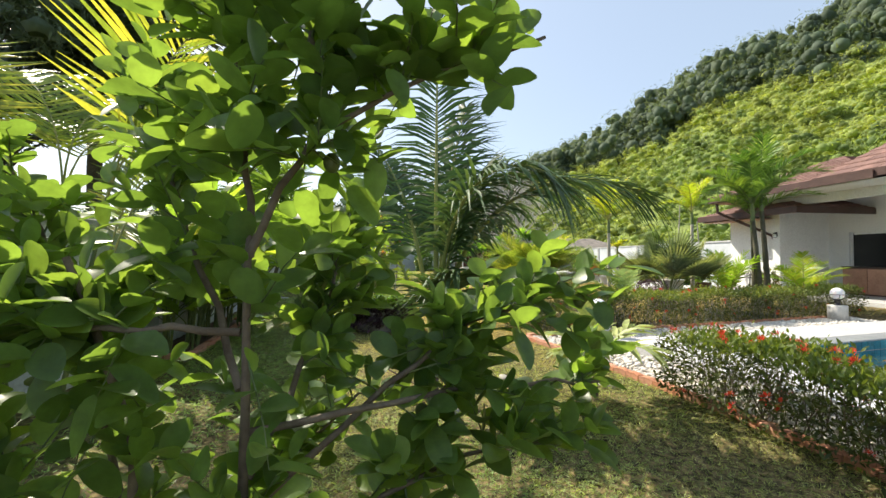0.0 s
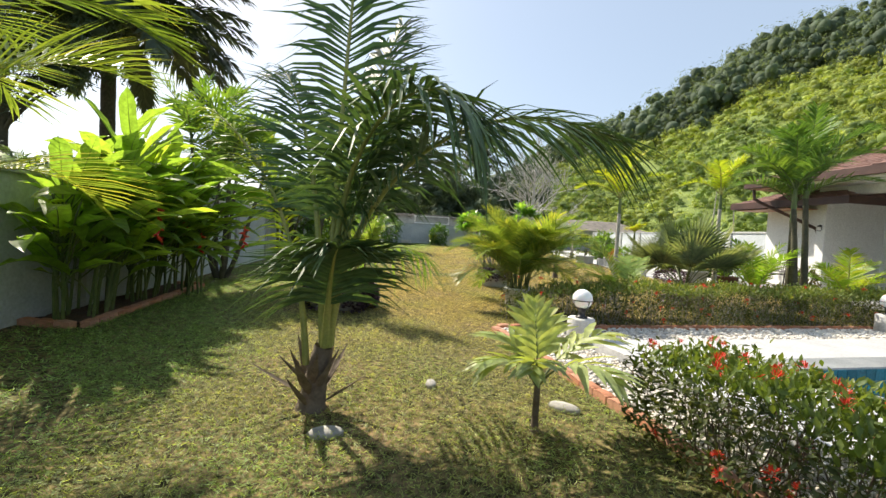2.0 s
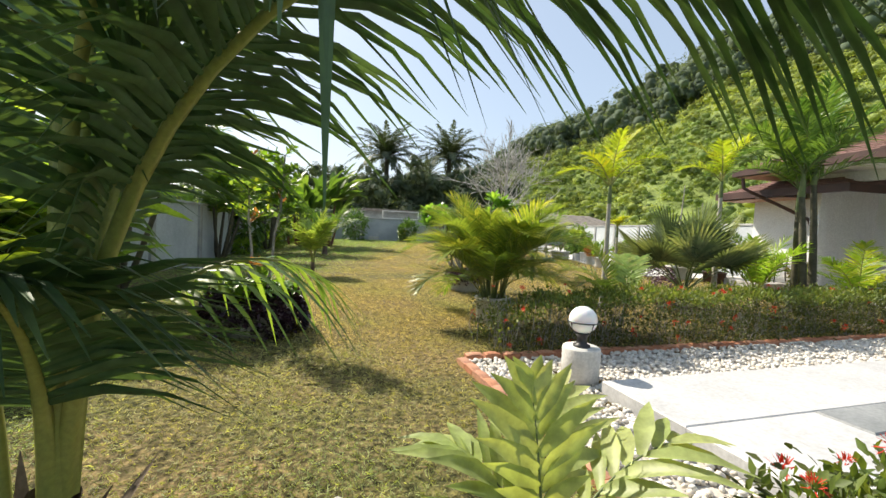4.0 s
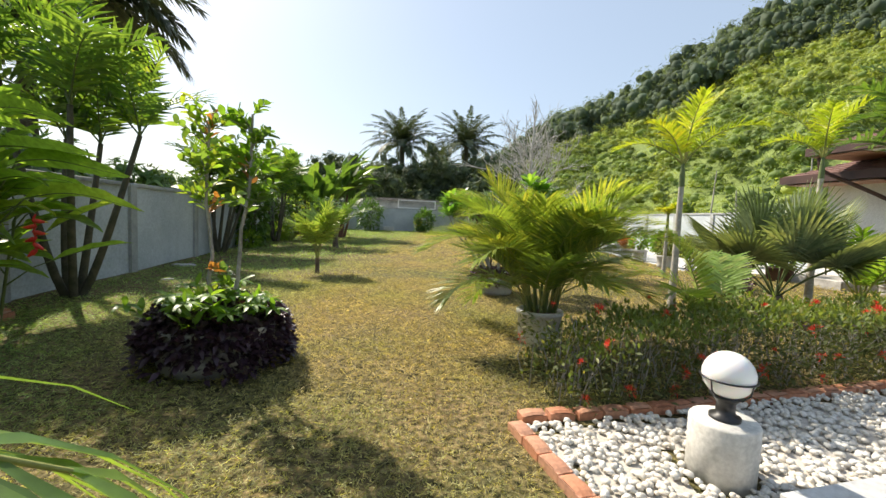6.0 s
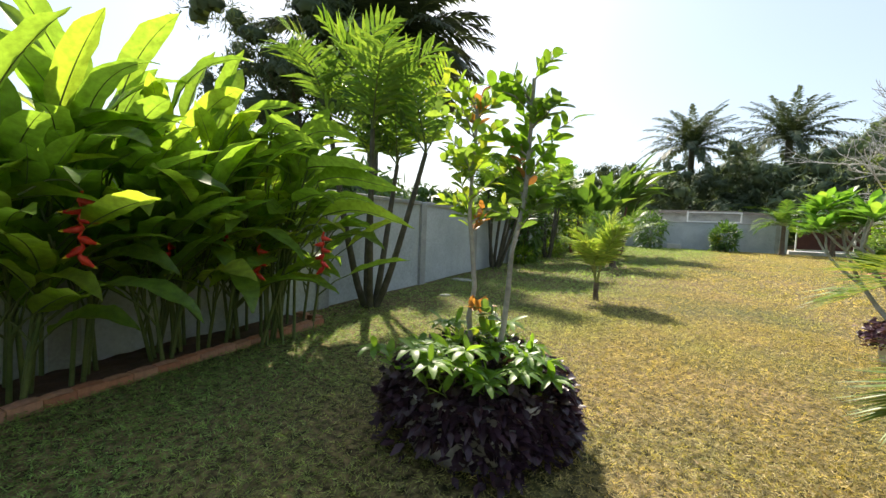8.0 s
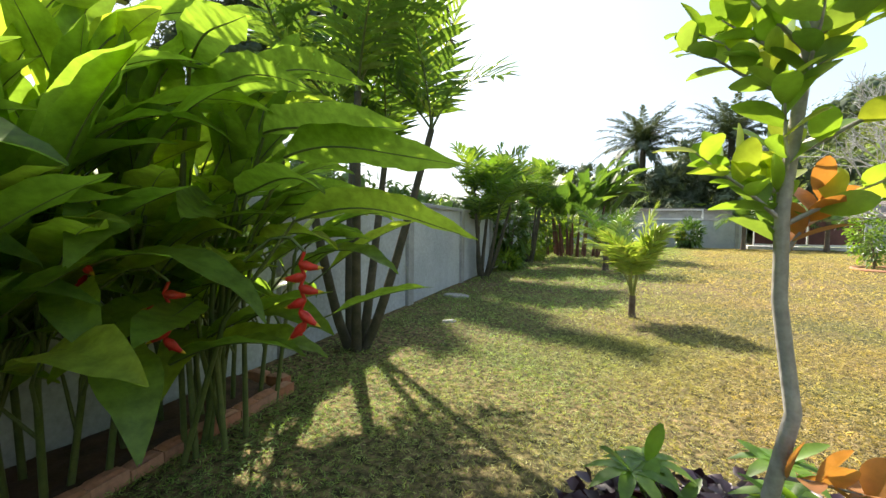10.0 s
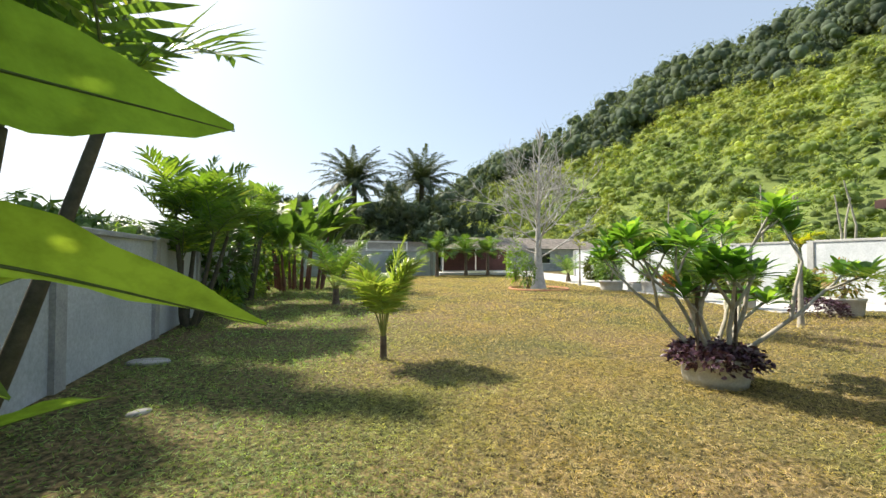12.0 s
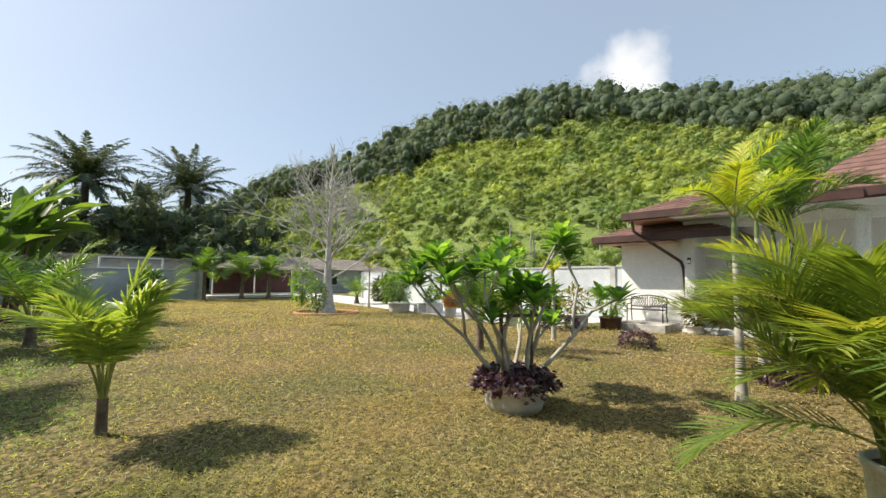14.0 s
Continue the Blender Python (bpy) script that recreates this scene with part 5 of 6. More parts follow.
def bush(name, label, x, y, z, rad, h, n, mat, seed, ll=0.09, lw=0.045, group="", category="shrub", pot_r=0.0, pot_mat=None, kind="oval"):
    t = thing(name, label, category, group, x, y, 0.0)
    if pot_r:
        pot(t, pot_r, z, pot_mat or WHITE_POT)
    r = np.random.default_rng(seed)
    d = unit(r.normal(0, 1, (n, 3)))
    q = r.uniform(0.55, 1.0, n)
    lump = 1 + 0.25 * np.sin(d[:, 0] * 5 + seed) * np.sin(d[:, 1] * 4) + 0.15 * np.sin(d[:, 2] * 7)
    P = d * (q * lump)[:, None] * [rad, rad, h / 2] + [0, 0, z + h * 0.52]
    P[:, 2] = np.maximum(P[:, 2], z + 0.03)
    g = Geo()
    scatter_leaves(g, P, d, ll, lw, 0.5, 3, 3, 0.2, 0.3, kind)
    tagged(part("foliage", g, mat, t), kind="stuff")
    g = Geo()
    for k in range(7):
        a = r.uniform(0, 6.28)
        e = np.array([rad * 0.6 * math.cos(a), rad * 0.6 * math.sin(a), z + h * r.uniform(0.5, 0.85)])
        tube(g, [(0, 0, max(z - 0.05, -0.03)), e * [0.3, 0.3, 0.6], e], [0.02, 0.013, 0.004], 5)
    tagged(part("stem_cluster", g, BARK, t, "thin brown stems"), kind="stuff")
    return t


# pots along the drive and by the house
for k, (x, y, rad, ph, mat, pm, bh) in enumerate(((8.5, 28.2, 0.55, 0.5, L_PALM, WHITE_POT, 1.3), (9.55, 26.7, 0.35, 0.55, L_LIGHT, WHITE_POT, 0.7), (8.95, 22.9, 0.3, 0.5, L_LIGHT, WHITE_POT, 0.8), (10.4, 18.9, 0.45, 0.5, L_HEDGE_LIT, WHITE_POT, 1.0), (11.15, 18.0, 0.36, 0.42, L_LIGHT, CLAY_POT, 0.9), (9.1, 24.6, 0.26, 0.45, L_RED, WHITE_POT, 0.5), (12.3, 15.75, 0.25, 0.25, L_HEDGE, WHITE_POT, 0.7), (8.9, 20.6, 0.28, 0.45, L_HEDGE_LIT, WHITE_POT, 0.7), (-2.6, 44.6, 0.3, 0.4, L_GOLD, WHITE_POT, 0.9))):
    bush("potted_plant", ("leafy plant in a brown glazed pot by the white wall" if pm is CLAY_POT else "leafy plant in a round white planter on the drive's edge"), x, y, ph, rad * 1.25, bh, 330, mat, 60 + k, 0.2, 0.06, "pots along the drive", "potted plant", rad, pm)
tr = thing("trough_planter", "white rectangular trough planter beside the drive", "planter", "", 9.9, 27.6)
one_box("trough", (-0.75, -0.25, -0.02, 0.75, 0.25, 0.42), WHITE_POT, tr, bevel=0.02)
one_box("soil", (-0.68, -0.2, 0.42, 0.68, 0.2, 0.45), SOIL, tr, bevel=0.02)
one_box("trough", (-6.0, 44.9, 0, -5.0, 45.3, 0.42), WHITE_POT, thing("trough_planter", "small white trough at the foot of the far wall", "planter"), bevel=0.02)
bush("low_fern", "low bright green fern at the wall foot", -8.0, 25.4, 0.0, 0.7, 0.8, 500, L_LIGHT, 81, 0.3, 0.06)
bush("low_fern", "low bright green fern at the wall foot", -7.1, 20.9, 0.0, 0.4, 0.6, 300, L_LIGHT, 82, 0.25, 0.06)
for k, (x, y, rad, h, m) in enumerate(((-8.6, 27.6, 1.1, 3.6, L_PALM), (-9.5, 34.0, 1.3, 3.2, L_HELI), (-10.0, 37.5, 1.3, 2.8, L_PALM), (-10.8, 41.5, 1.4, 2.8, L_HELI), (-7.0, 43.2, 1.2, 3.0, L_PALM), (-7.3, 21.6, 0.7, 3.2, L_PALM), (-2.0, 44.4, 0.9, 2.2, L_PALM), (11.6, 34.6, 0.9, 2.2, L_LIME), (12.6, 38.0, 0.9, 1.8, L_HEDGE), (12.9, 25.5, 0.7, 1.0, L_HEDGE_LIT), (13.3, 29.6, 0.7, 1.2, L_LIGHT), (13.0, 22.5, 0.6, 1.1, L_LIME))):
    bush("garden_shrub", "leafy green shrub standing against the garden wall", x, y, 0.0, rad, h, 900, m, 90 + k, 0.34, 0.12, "shrubs at the walls")
# sapling and its neighbour tree
sp = bush("sapling", "small leafy sapling on the lawn", 2.95, 24.3, 0.45, 0.28, 1.15, 420, L_LIME, 121, 0.13, 0.05)
bush("sapling", "light green bushy sapling beside the bare tree", 4.3, 30.6, 0.3, 0.6, 2.2, 900, L_LIGHT, 122, 0.16, 0.07)


# banana-like clump with red canes
bc = thing("banana_clump", "tall banana-like clump with red canes and upright leaves", "plant", "", -7.2, 30.1)
r = np.random.default_rng(8)
BAN = [heliconia_leaf(L, W, 0.6, a, 40 + k) for k, (L, W, a) in enumerate(((2.1, 0.52, 0.8), (1.9, 0.5, 1.2), (2.3, 0.52, 0.5)))]
for me in BAN:
    me.materials[0] = L_PALM
for i in range(17):
    a = i * 2.4
    rad = 1.5 * math.sqrt((i + 0.5) / 17)
    b = np.array([rad * math.cos(a), rad * math.sin(a), 0])
    tip = b * [1.25, 1.25, 0] + [0, 0, r.uniform(1.0, 2.7)]
    g = Geo()
    tube(g, [b, (b + tip) / 2, tip], [0.09, 0.075, 0.05], 8)
    c = part("cane", g, CANE, bc, "dark red cane")
    for k in range(6):
        part("leaf", BAN[r.integers(3)], None, c, m=pose(*tip, 0, r.uniform(-48, 8), math.degrees(a) + r.uniform(-90, 90)))
for (x, y, h, s) in ((-8.6, 32.5, 2.3, 7), (-9.4, 36.0, 2.2, 6)):
    t = heliconia(x, y, h, 0, int(y), s, "tall leafy heliconia clump at the far wall")

# three small palms before the red gate
for k, (x, y) in enumerate(((1.4, 44.8), (4.2, 46.2), (6.4, 46.9))):
    feather_palm("gate_palm", "small round-crowned green palm before the red gate", x, y, 2.1, ring(18, (82, 10), (20, -65), 2.0, 60 + k), [L_PALM, PETIOLE], group="palms before the gate", base_r=0.15, top_r=0.12, n=24, ll=0.7, lw=0.1, droop=0.25, trunk_mat=BARK, cols=2, segs=2)
feather_palm("small_palm", "small dark palm beside the drive", 9.6, 36.0, 0.6, ring(10, (80, 40), (30, -20), 1.6, 66), [L_PALM, PETIOLE], base_r=0.2, n=20, ll=0.5, lw=0.07, trunk_mat=BARK, cols=2, segs=2)


# ---------------------------------------------------------------- bare tree
bt = thing("bare_tree", "leafless silver-grey tree with swollen ribbed trunk", "tree", "", 5.2, 29.5)
r = np.random.default_rng(17)
s = np.linspace(0, 1, 16)
g = Geo()
tp = np.stack([0.25 * s ** 2 - 0.1 * s, 0.1 * s, -0.1 + 8.6 * s], 1)
tube(g, tp, 0.03 + 0.16 * (1 - s) ** 1.3 + 0.27 * np.exp(-s * 9), 18)
part("trunk", g, BARK_SILVER, bt)
g = Geo()


def bough(p, d, L, rad, depth):
    pts = [p]
    for i in range(4):
        d = unit(d + r.normal(0, 0.13, 3) + [0, 0, 0.05])
        pts.append(pts[-1] + d * L / 4)
    tube(g, pts, np.linspace(rad, rad * 0.55, 5), 4)
    if depth:
        for k in range(4 if depth > 1 else 3):
            f = r.integers(2, 5)
            grow_d = unit(d + r.normal(0, 0.5, 3))
            bough(pts[f], grow_d, L * r.uniform(0.45, 0.75), max(rad * 0.6, 0.011), depth - 1)


for i in range(34):
    f = 0.2 + 0.76 * i / 34
    p = np.array([np.interp(f, s, tp[:, k]) for k in range(3)])
    a = i * 2.4
    wide = 1.75 * math.exp(-((f - 0.36) / 0.3) ** 2) + 0.55
    bough(p, unit(np.array([math.cos(a), math.sin(a), 0.35 + 1.5 * f])), wide * r.uniform(0.75, 1.15), 0.055 - 0.03 * f, 3 if f < 0.6 else 1)
tagged(part("bare_branching", g, BARK_SILVER, bt, "fine bare grey branches"), kind="stuff")
g = Geo()
a = np.linspace(0, 6.283, 25)
tube(g, np.stack([1.5 * np.cos(a), 1.5 * np.sin(a), np.full(25, 0.02)], 1), 0.07, 6)
part("edging", g, BRICK, bt, "ring of brick edging in the grass")


# ---------------------------------------------------------------- lime tree beside the start
lt = thing("lime_tree", "leafy lime tree with glossy rounded leaves and grey twigs", "lime tree", "", -0.46, 0.95)
r = np.random.default_rng(33)
PATHPTS = np.array([(0.0, 0.0), (0.26, 0.2), (0.6, 0.45), (0.84, 0.82), (1.02, 1.25), (1.18, 1.72), (1.27, 2.2)])
BR = [
    [(0, 0, -0.03), (0.0, 0.0, 0.5), (0.01, 0.0, 1.0), (0.02, -0.01, 1.52)],
    [(0.02, -0.01, 1.5), (0.09, 0.0, 1.68), (0.19, 0.02, 1.81), (0.42, 0.05, 1.93), (0.72, 0.1, 2.06)],
    [(0.19, 0.02, 1.81), (0.15, 0.05, 2.0), (0.13, 0.08, 2.3)],
    [(0.02, 0.0, 1.5), (-0.02, 0.05, 1.8), (-0.1, 0.12, 2.2)],
    [(0.0, 0.0, 1.33), (-0.2, -0.04, 1.34), (-0.45, -0.05, 1.36), (-0.7, 0.0, 1.35)],
    [(0.0, 0.0, 1.1), (0.25, 0.1, 1.12), (0.5, 0.25, 1.13), (0.8, 0.4, 1.1), (1.0, 0.48, 1.08)],
    [(0.0, 0.0, 0.9), (0.3, 0.2, 1.15), (0.55, 0.32, 1.3), (0.85, 0.42, 1.42)],
    [(0.0, 0.0, 1.2), (-0.25, 0.2, 1.6), (-0.5, 0.35, 2.0)],
    [(-0.3, 0.1, -0.03), (-0.32, 0.12, 0.5), (-0.27, 0.05, 1.05), (-0.4, 0.0, 1.5)],
    [(-0.3, 0.1, 0.6), (-0.5, -0.05, 1.0), (-0.8, -0.1, 1.15)],
    [(-0.3, 0.1, 0.8), (-0.6, 0.25, 1.3), (-0.9, 0.35, 1.8)],
    [(0.02, 0.0, 1.0), (0.1, 0.3, 1.3), (0.12, 0.55, 1.6)],
    [(0.0, 0.0, 0.7), (0.2, 0.12, 0.85), (0.5, 0.2, 0.95), (0.75, 0.3, 0.95)],
    [(-0.3, 0.1, 0.5), (-0.1, 0.35, 0.8), (0.15, 0.6, 1.0)],
]
gw, gl = Geo(), Geo()
for bi, pts in enumerate(BR):
    pts = np.array(pts)
    s0 = np.linspace(0, 1, len(pts))
    s = np.linspace(0, 1, 10)
    c = np.stack([np.interp(s, s0, pts[:, i]) for i in range(3)], 1)
    c[1:-1] += r.normal(0, 0.006, (8, 3))
    r0 = 0.018 if bi in (0, 8) else 0.010
    g = Geo()
    tube(g, c, r0 * (1.0 - 0.55 * s), 7)
    part("branch" if bi not in (0, 8) else "trunk", g, BARK, lt)
    for k in range(15 if bi in (0, 8) else 20 if bi in (5, 9, 12, 13) else 31):
        f = r.uniform(0.3 if bi not in (0, 8) else 0.45, 1.0)
        p = np.array([np.interp(f, s, c[:, i]) for i in range(3)])
        L = r.uniform(0.12, 0.26)
        d = unit(unit(c[-1] - c[0]) * 0.5 + r.normal(0, 0.7, 3) + [0, 0, 0.25])
        e = p + d * L
        w = e[:2] + [-0.46, 0.95]
        near = np.min(np.linalg.norm(PATHPTS - w, axis=1))
        if near < 0.44:
            continue
        leafy_twig(gl, p, d, L, 7, 0.105, 0.064, 0, 1, 0.003, "oval", r)
tagged(part("foliage", gl, [L_LIME, STEM], lt, "glossy rounded lime leaves"), kind="stuff")
g = Geo()
th = np.linspace(-1.57, 1.57, 9)
lathe(g, [(max(0.02 * math.cos(q), 0.0005), 0.024 * math.sin(q)) for q in th], 12)
LIMEFRUIT = g.mesh("fruit", [STEM])
for p in ((0.9, 0.4, 1.36), (0.4, 0.25, 1.06), (-0.5, -0.05, 1.3), (0.2, 0.02, 1.72)):
    part("fruit", LIMEFRUIT, None, lt, m=pose(*p))


# ---------------------------------------------------------------- woods, oil palms, hill
def big_palm(name, label, x, y, trunk, L, n, seed, nl=34):
    r = np.random.default_rng(seed)
    fr = []
    for i in range(n):
        u = (i + 0.5) / n
        fr.append((i * 137.5 + r.uniform(-8, 8), 82 - 80 * u, 30 - 100 * u, L * r.uniform(0.85, 1.08)))
    return feather_palm(name, label, x, y, trunk, fr, [L_OIL, STEM], group="oil palms", base_r=0.45, top_r=0.4, n=nl, ll=L * 0.17, lw=0.13 * L / 4, droop=0.45, vee=0.2, trunk_mat=BARK_DARK, cols=2, segs=2, rr=0.05, start=0.12, swell=1.2)


big_palm("oil_palm", "tall dark oil palm beyond the far wall", -9.2, 80, 14.0, 7.4, 46, 1)
big_palm("oil_palm", "tall dark oil palm beyond the far wall", 2.2, 80, 14.3, 7.2, 46, 2)
big_palm("oil_palm", "dark oil palm among far trees", -2.5, 96, 12.5, 6.5, 24, 3)
big_palm("oil_palm", "dark oil palm among far trees", 7.0, 102, 11.5, 6.0, 24, 5)
big_palm("oil_palm", "huge dark oil palm behind the garden wall", -24.0, 28.6, 13.8, 9.4, 64, 4, 60)


def crown_cloud(g, C, R, H, per, size, mats, r, cols=3, rag=0.3, lobes=5, core=0.0):
    """Tree crowns: leaf sprays on uneven lobes, round a rough dark core where core is given. C centres, R radii, H heights."""
    k = len(C)
    lob = unit(r.normal(0, 1, (k, lobes, 3))) * [0.62, 0.62, 0.5]
    size_l = r.uniform(0.4, 0.62, (k, lobes))
    which = r.integers(0, lobes, (k, per))
    d = unit(r.normal(0, 1, (k, per, 3)) + [0, 0, 0.25])
    base = lob[np.arange(k)[:, None], which]
    rad = size_l[np.arange(k)[:, None], which][..., None] * r.uniform(0.68, 0.98, (k, per, 1))
    scale = np.stack([R, R, H], 1)
    P = C[:, None] + (base + d * rad) * scale[:, None]
    D = unit(np.cross(d, r.normal(0, 1, (k, per, 3))) + d * 0.25 + [0, 0, -0.25])
    N = unit(d + r.normal(0, rag, (k, per, 3)) + [0, 0, 0.15])
    L = size[:, None] * r.uniform(0.6, 1.2, (k, per))
    ball = np.array([(math.cos(t) * math.cos(a), math.cos(t) * math.sin(a), math.sin(t)) for t in (-0.9, -0.1, 0.6, 1.2) for a in np.arange(6) * math.pi / 3])
    i, j = np.meshgrid(np.arange(3), np.arange(6), indexing="ij")
    Q = np.concatenate([np.stack([i * 6 + j, i * 6 + (j + 1) % 6, (i + 1) * 6 + (j + 1) % 6, (i + 1) * 6 + j], -1).reshape(-1, 4), [[18, 19, 20, 21], [18, 21, 22, 23]]])
    for mt in np.unique(mats):
        sel = np.nonzero(mats == mt)[0]
        blades(g, P[sel].reshape(-1, 3), D[sel].reshape(-1, 3), N[sel].reshape(-1, 3), L[sel].ravel(), L[sel].ravel() * 0.75, 1, cols, 0.12, 0.3, "lance", int(mt))
        if core:
            skin = r.uniform(0.7, 1.1, (len(sel), lobes, 24, 1)) * core
            V = C[sel][:, None, None] + (lob[sel][:, :, None] + ball * size_l[sel][..., None, None] * skin) * scale[sel][:, None, None]
            n = len(sel) * lobes
            g.add(V.reshape(-1, 3), (np.arange(n)[:, None, None] * 24 + Q[None]).reshape(-1, 4), int(mt))


# broad dark tree behind the west wall
bd = thing("broadleaf_tree", "broad dark green tree behind the garden wall", "tree", "", -23.5, 21.5)
r = np.random.default_rng(44)
g = Geo()
tube(g, [(0, 0, -0.1), (0.2, 0, 4), (0.1, 0.2, 8)], [0.4, 0.3, 0.2], 10)
for i in range(9):
    a = i * 0.7
    tube(g, [(0.1, 0.1, 5 + i * 0.35), (1.4 * math.cos(a), 1.4 * math.sin(a), 7 + i * 0.3), (2.8 * math.cos(a), 2.8 * math.sin(a), 8 + i * 0.4)], [0.12, 0.08, 0.03], 6)
part("trunk", g, BARK_DARK, bd)
g = Geo()
C = np.stack([r.normal(0, 2.6, 26), r.normal(0, 2.6, 26), r.uniform(7.5, 15.5, 26)], 1)
crown_cloud(g, C, r.uniform(1.6, 2.7, 26), r.uniform(1.3, 2.2, 26), 420, np.full(26, 0.42), np.zeros(26, int), r, 3, 0.3, 5, 0.5)
tagged(part("crown", g, L_DARK, bd), kind="stuff")

# woods around the plot
r = np.random.default_rng(45)
k = 430
az = np.radians(np.concatenate([r.uniform(-100, 10, 230), r.uniform(100, 262, 200)]))
rad = r.uniform(62, 120, k)
C = np.stack([rad * np.sin(az), 8 + rad * np.cos(az), r.uniform(1.0, 4.4, k) * (0.6 + rad / 170)], 1)
g = Geo()
crown_cloud(g, C, r.uniform(3, 5, k), r.uniform(3, 4.5, k), 130, np.full(k, 1.3), r.integers(0, 2, k), r, 2, 0.3, 4, 0.55)
# dark undergrowth at the feet of the oil palms
k = 170
C = np.stack([r.uniform(-30, 14, k), r.uniform(66, 92, k), r.uniform(1.5, 10.5, k)], 1)
crown_cloud(g, C, r.uniform(2, 3.4, k), r.uniform(1.8, 3.0, k), 150, np.full(k, 0.9), np.zeros(k, int), r, 2, 0.3, 4, 0.55)
# low trees right behind the west wall
k = 100
yy = r.uniform(-4, 44, k)
C = np.stack([-6.3 - 0.213 * (yy - 10) - r.uniform(1.5, 6, k), yy, r.uniform(0.8, 2.3, k)], 1)
crown_cloud(g, C, r.uniform(1.0, 1.7, k), r.uniform(0.9, 1.4, k), 220, np.full(k, 0.42), r.integers(0, 2, k), r, 2, 0.3, 4, 0.55)
tagged(part("woods", g, [L_DARK, L_PALM]), "dense dark green woods around the garden", "woods", kind="stuff")

# the hill: a ridge of known rise over the compass
AZ = [-30, 0, 9, 13, 24, 36, 51, 68, 80, 100, 130, 160, 200]
EL = [0.5, 4.6, 9.0, 11.8, 16.2, 21.6, 23.8, 20.4, 18.4, 15, 10, 6, 2]
RIDGE = 185.0


def hill_height(az, rad):
    base = np.interp(az, [-30, 10, 40, 70, 200], [95, 78, 52, 42, 45])
    u = np.clip((rad - base) / (RIDGE - base), 0, 1.35)
    top = np.tan(np.radians(np.interp(az, AZ, EL))) * RIDGE
    return np.where(u <= 1, top * (0.15 * u + 0.85 * u ** 1.15), top * (1 - 0.5 * (u - 1)))


A, Rr = np.meshgrid(np.linspace(-30, 200, 116), np.linspace(40, 245, 60), indexing="ij")
Z = hill_height(A, Rr) + 1.2 * np.sin(A * 0.5) * np.sin(Rr * 0.09) - 0.6
g = Geo()
i, j = np.meshgrid(np.arange(115), np.arange(59), indexing="ij")
g.add(np.stack([Rr * np.sin(np.radians(A)), 8 + Rr * np.cos(np.radians(A)), Z], -1), np.stack([i * 60 + j, i * 60 + j + 1, (i + 1) * 60 + j + 1, (i + 1) * 60 + j], -1))
tagged(part("hillside", g, solid("hillside_undergrowth", (0.12, 0.17, 0.04), (0.2, 0.26, 0.06), 0.1, 0.95, 1.5, 0.8, 0.0, 0.3)), "steep hillside covered in undergrowth", "hill", kind="structure")

r = np.random.default_rng(46)
k = 3700
az = r.uniform(-14, 108, k)
rad = 44 + (RIDGE + 8 - 44) * r.uniform(0, 1, k) ** 0.72
ok = hill_height(az, rad) > 0.2
az, rad = az[ok], rad[ok]
k = len(az)
h = hill_height(az, rad)
top = np.tan(np.radians(np.interp(az, AZ, EL))) * RIDGE
frac = h / np.maximum(top, 1)
patch = np.sin(az * 0.31) * 0.5 + np.sin(rad * 0.07 + az * 0.13) * 0.5
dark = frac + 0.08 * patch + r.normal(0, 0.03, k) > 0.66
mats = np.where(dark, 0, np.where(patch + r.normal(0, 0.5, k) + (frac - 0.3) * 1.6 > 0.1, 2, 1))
R = np.where(dark, r.uniform(2.8, 8.4, k), r.uniform(1.8, 4.4, k)) * (0.7 + rad / 400)
C = np.stack([rad * np.sin(np.radians(az)), 8 + rad * np.cos(np.radians(az)), h + R * 0.45], 1)
g = Geo()
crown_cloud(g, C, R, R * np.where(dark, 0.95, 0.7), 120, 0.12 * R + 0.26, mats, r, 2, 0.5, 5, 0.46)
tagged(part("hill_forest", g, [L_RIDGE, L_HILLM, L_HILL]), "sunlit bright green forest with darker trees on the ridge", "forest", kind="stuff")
g = Geo()
for i in range(24):
    a_, q_ = r.uniform(5, 85), r.uniform(0, 1)
    rd = np.interp(a_, [5, 40, 70, 85], [80, 54, 45, 45]) + 6 * q_
    x, y = rd * math.sin(radians(a_)), 8 + rd * math.cos(radians(a_))
    z = float(hill_height(a_, rd))
    tube(g, [(x, y, z - 0.5), (x + r.normal(0, 0.2), y, z + 3), (x + r.normal(0, 0.4), y, z + r.uniform(5, 8))], [0.13, 0.1, 0.06], 5)
tagged(part("forest_trunks", g, BARK_PALE), "slim pale trunks at the foot of the hill", "tree trunks", kind="stuff")


# ---------------------------------------------------------------- kerbs, pebbles, grass: the small pieces
def brick_mesh(seed):
    """A kerb brick with a scalloped, worn top."""
    g = Geo()
    r = np.random.default_rng(seed)
    nx, ny = 7, 5
    x, y = np.meshgrid(np.linspace(-0.098, 0.098, nx), np.linspace(-0.052, 0.052, ny), indexing="ij")
    arc = 0.012 * np.cos(np.linspace(-1.4, 1.4, nx))[:, None] * np.ones(ny) + r.normal(0, 0.0015, (nx, ny))
    z = 0.075 + arc
    z[:, [0, -1]] -= 0.010
    z[[0, -1], :] -= 0.008
    top = np.stack([x, y, z], -1)
    i, j = np.meshgrid(np.arange(nx - 1), np.arange(ny - 1), indexing="ij")
    g.add(top, np.stack([i * ny + j, (i + 1) * ny + j, (i + 1) * ny + j + 1, i * ny + j + 1], -1))
    box(g, -0.1, -0.054, -0.05, 0.1, 0.054, 0.068)
    return g.mesh("brick", [BRICK], False)


BRICKS = [brick_mesh(k) for k in range(4)]


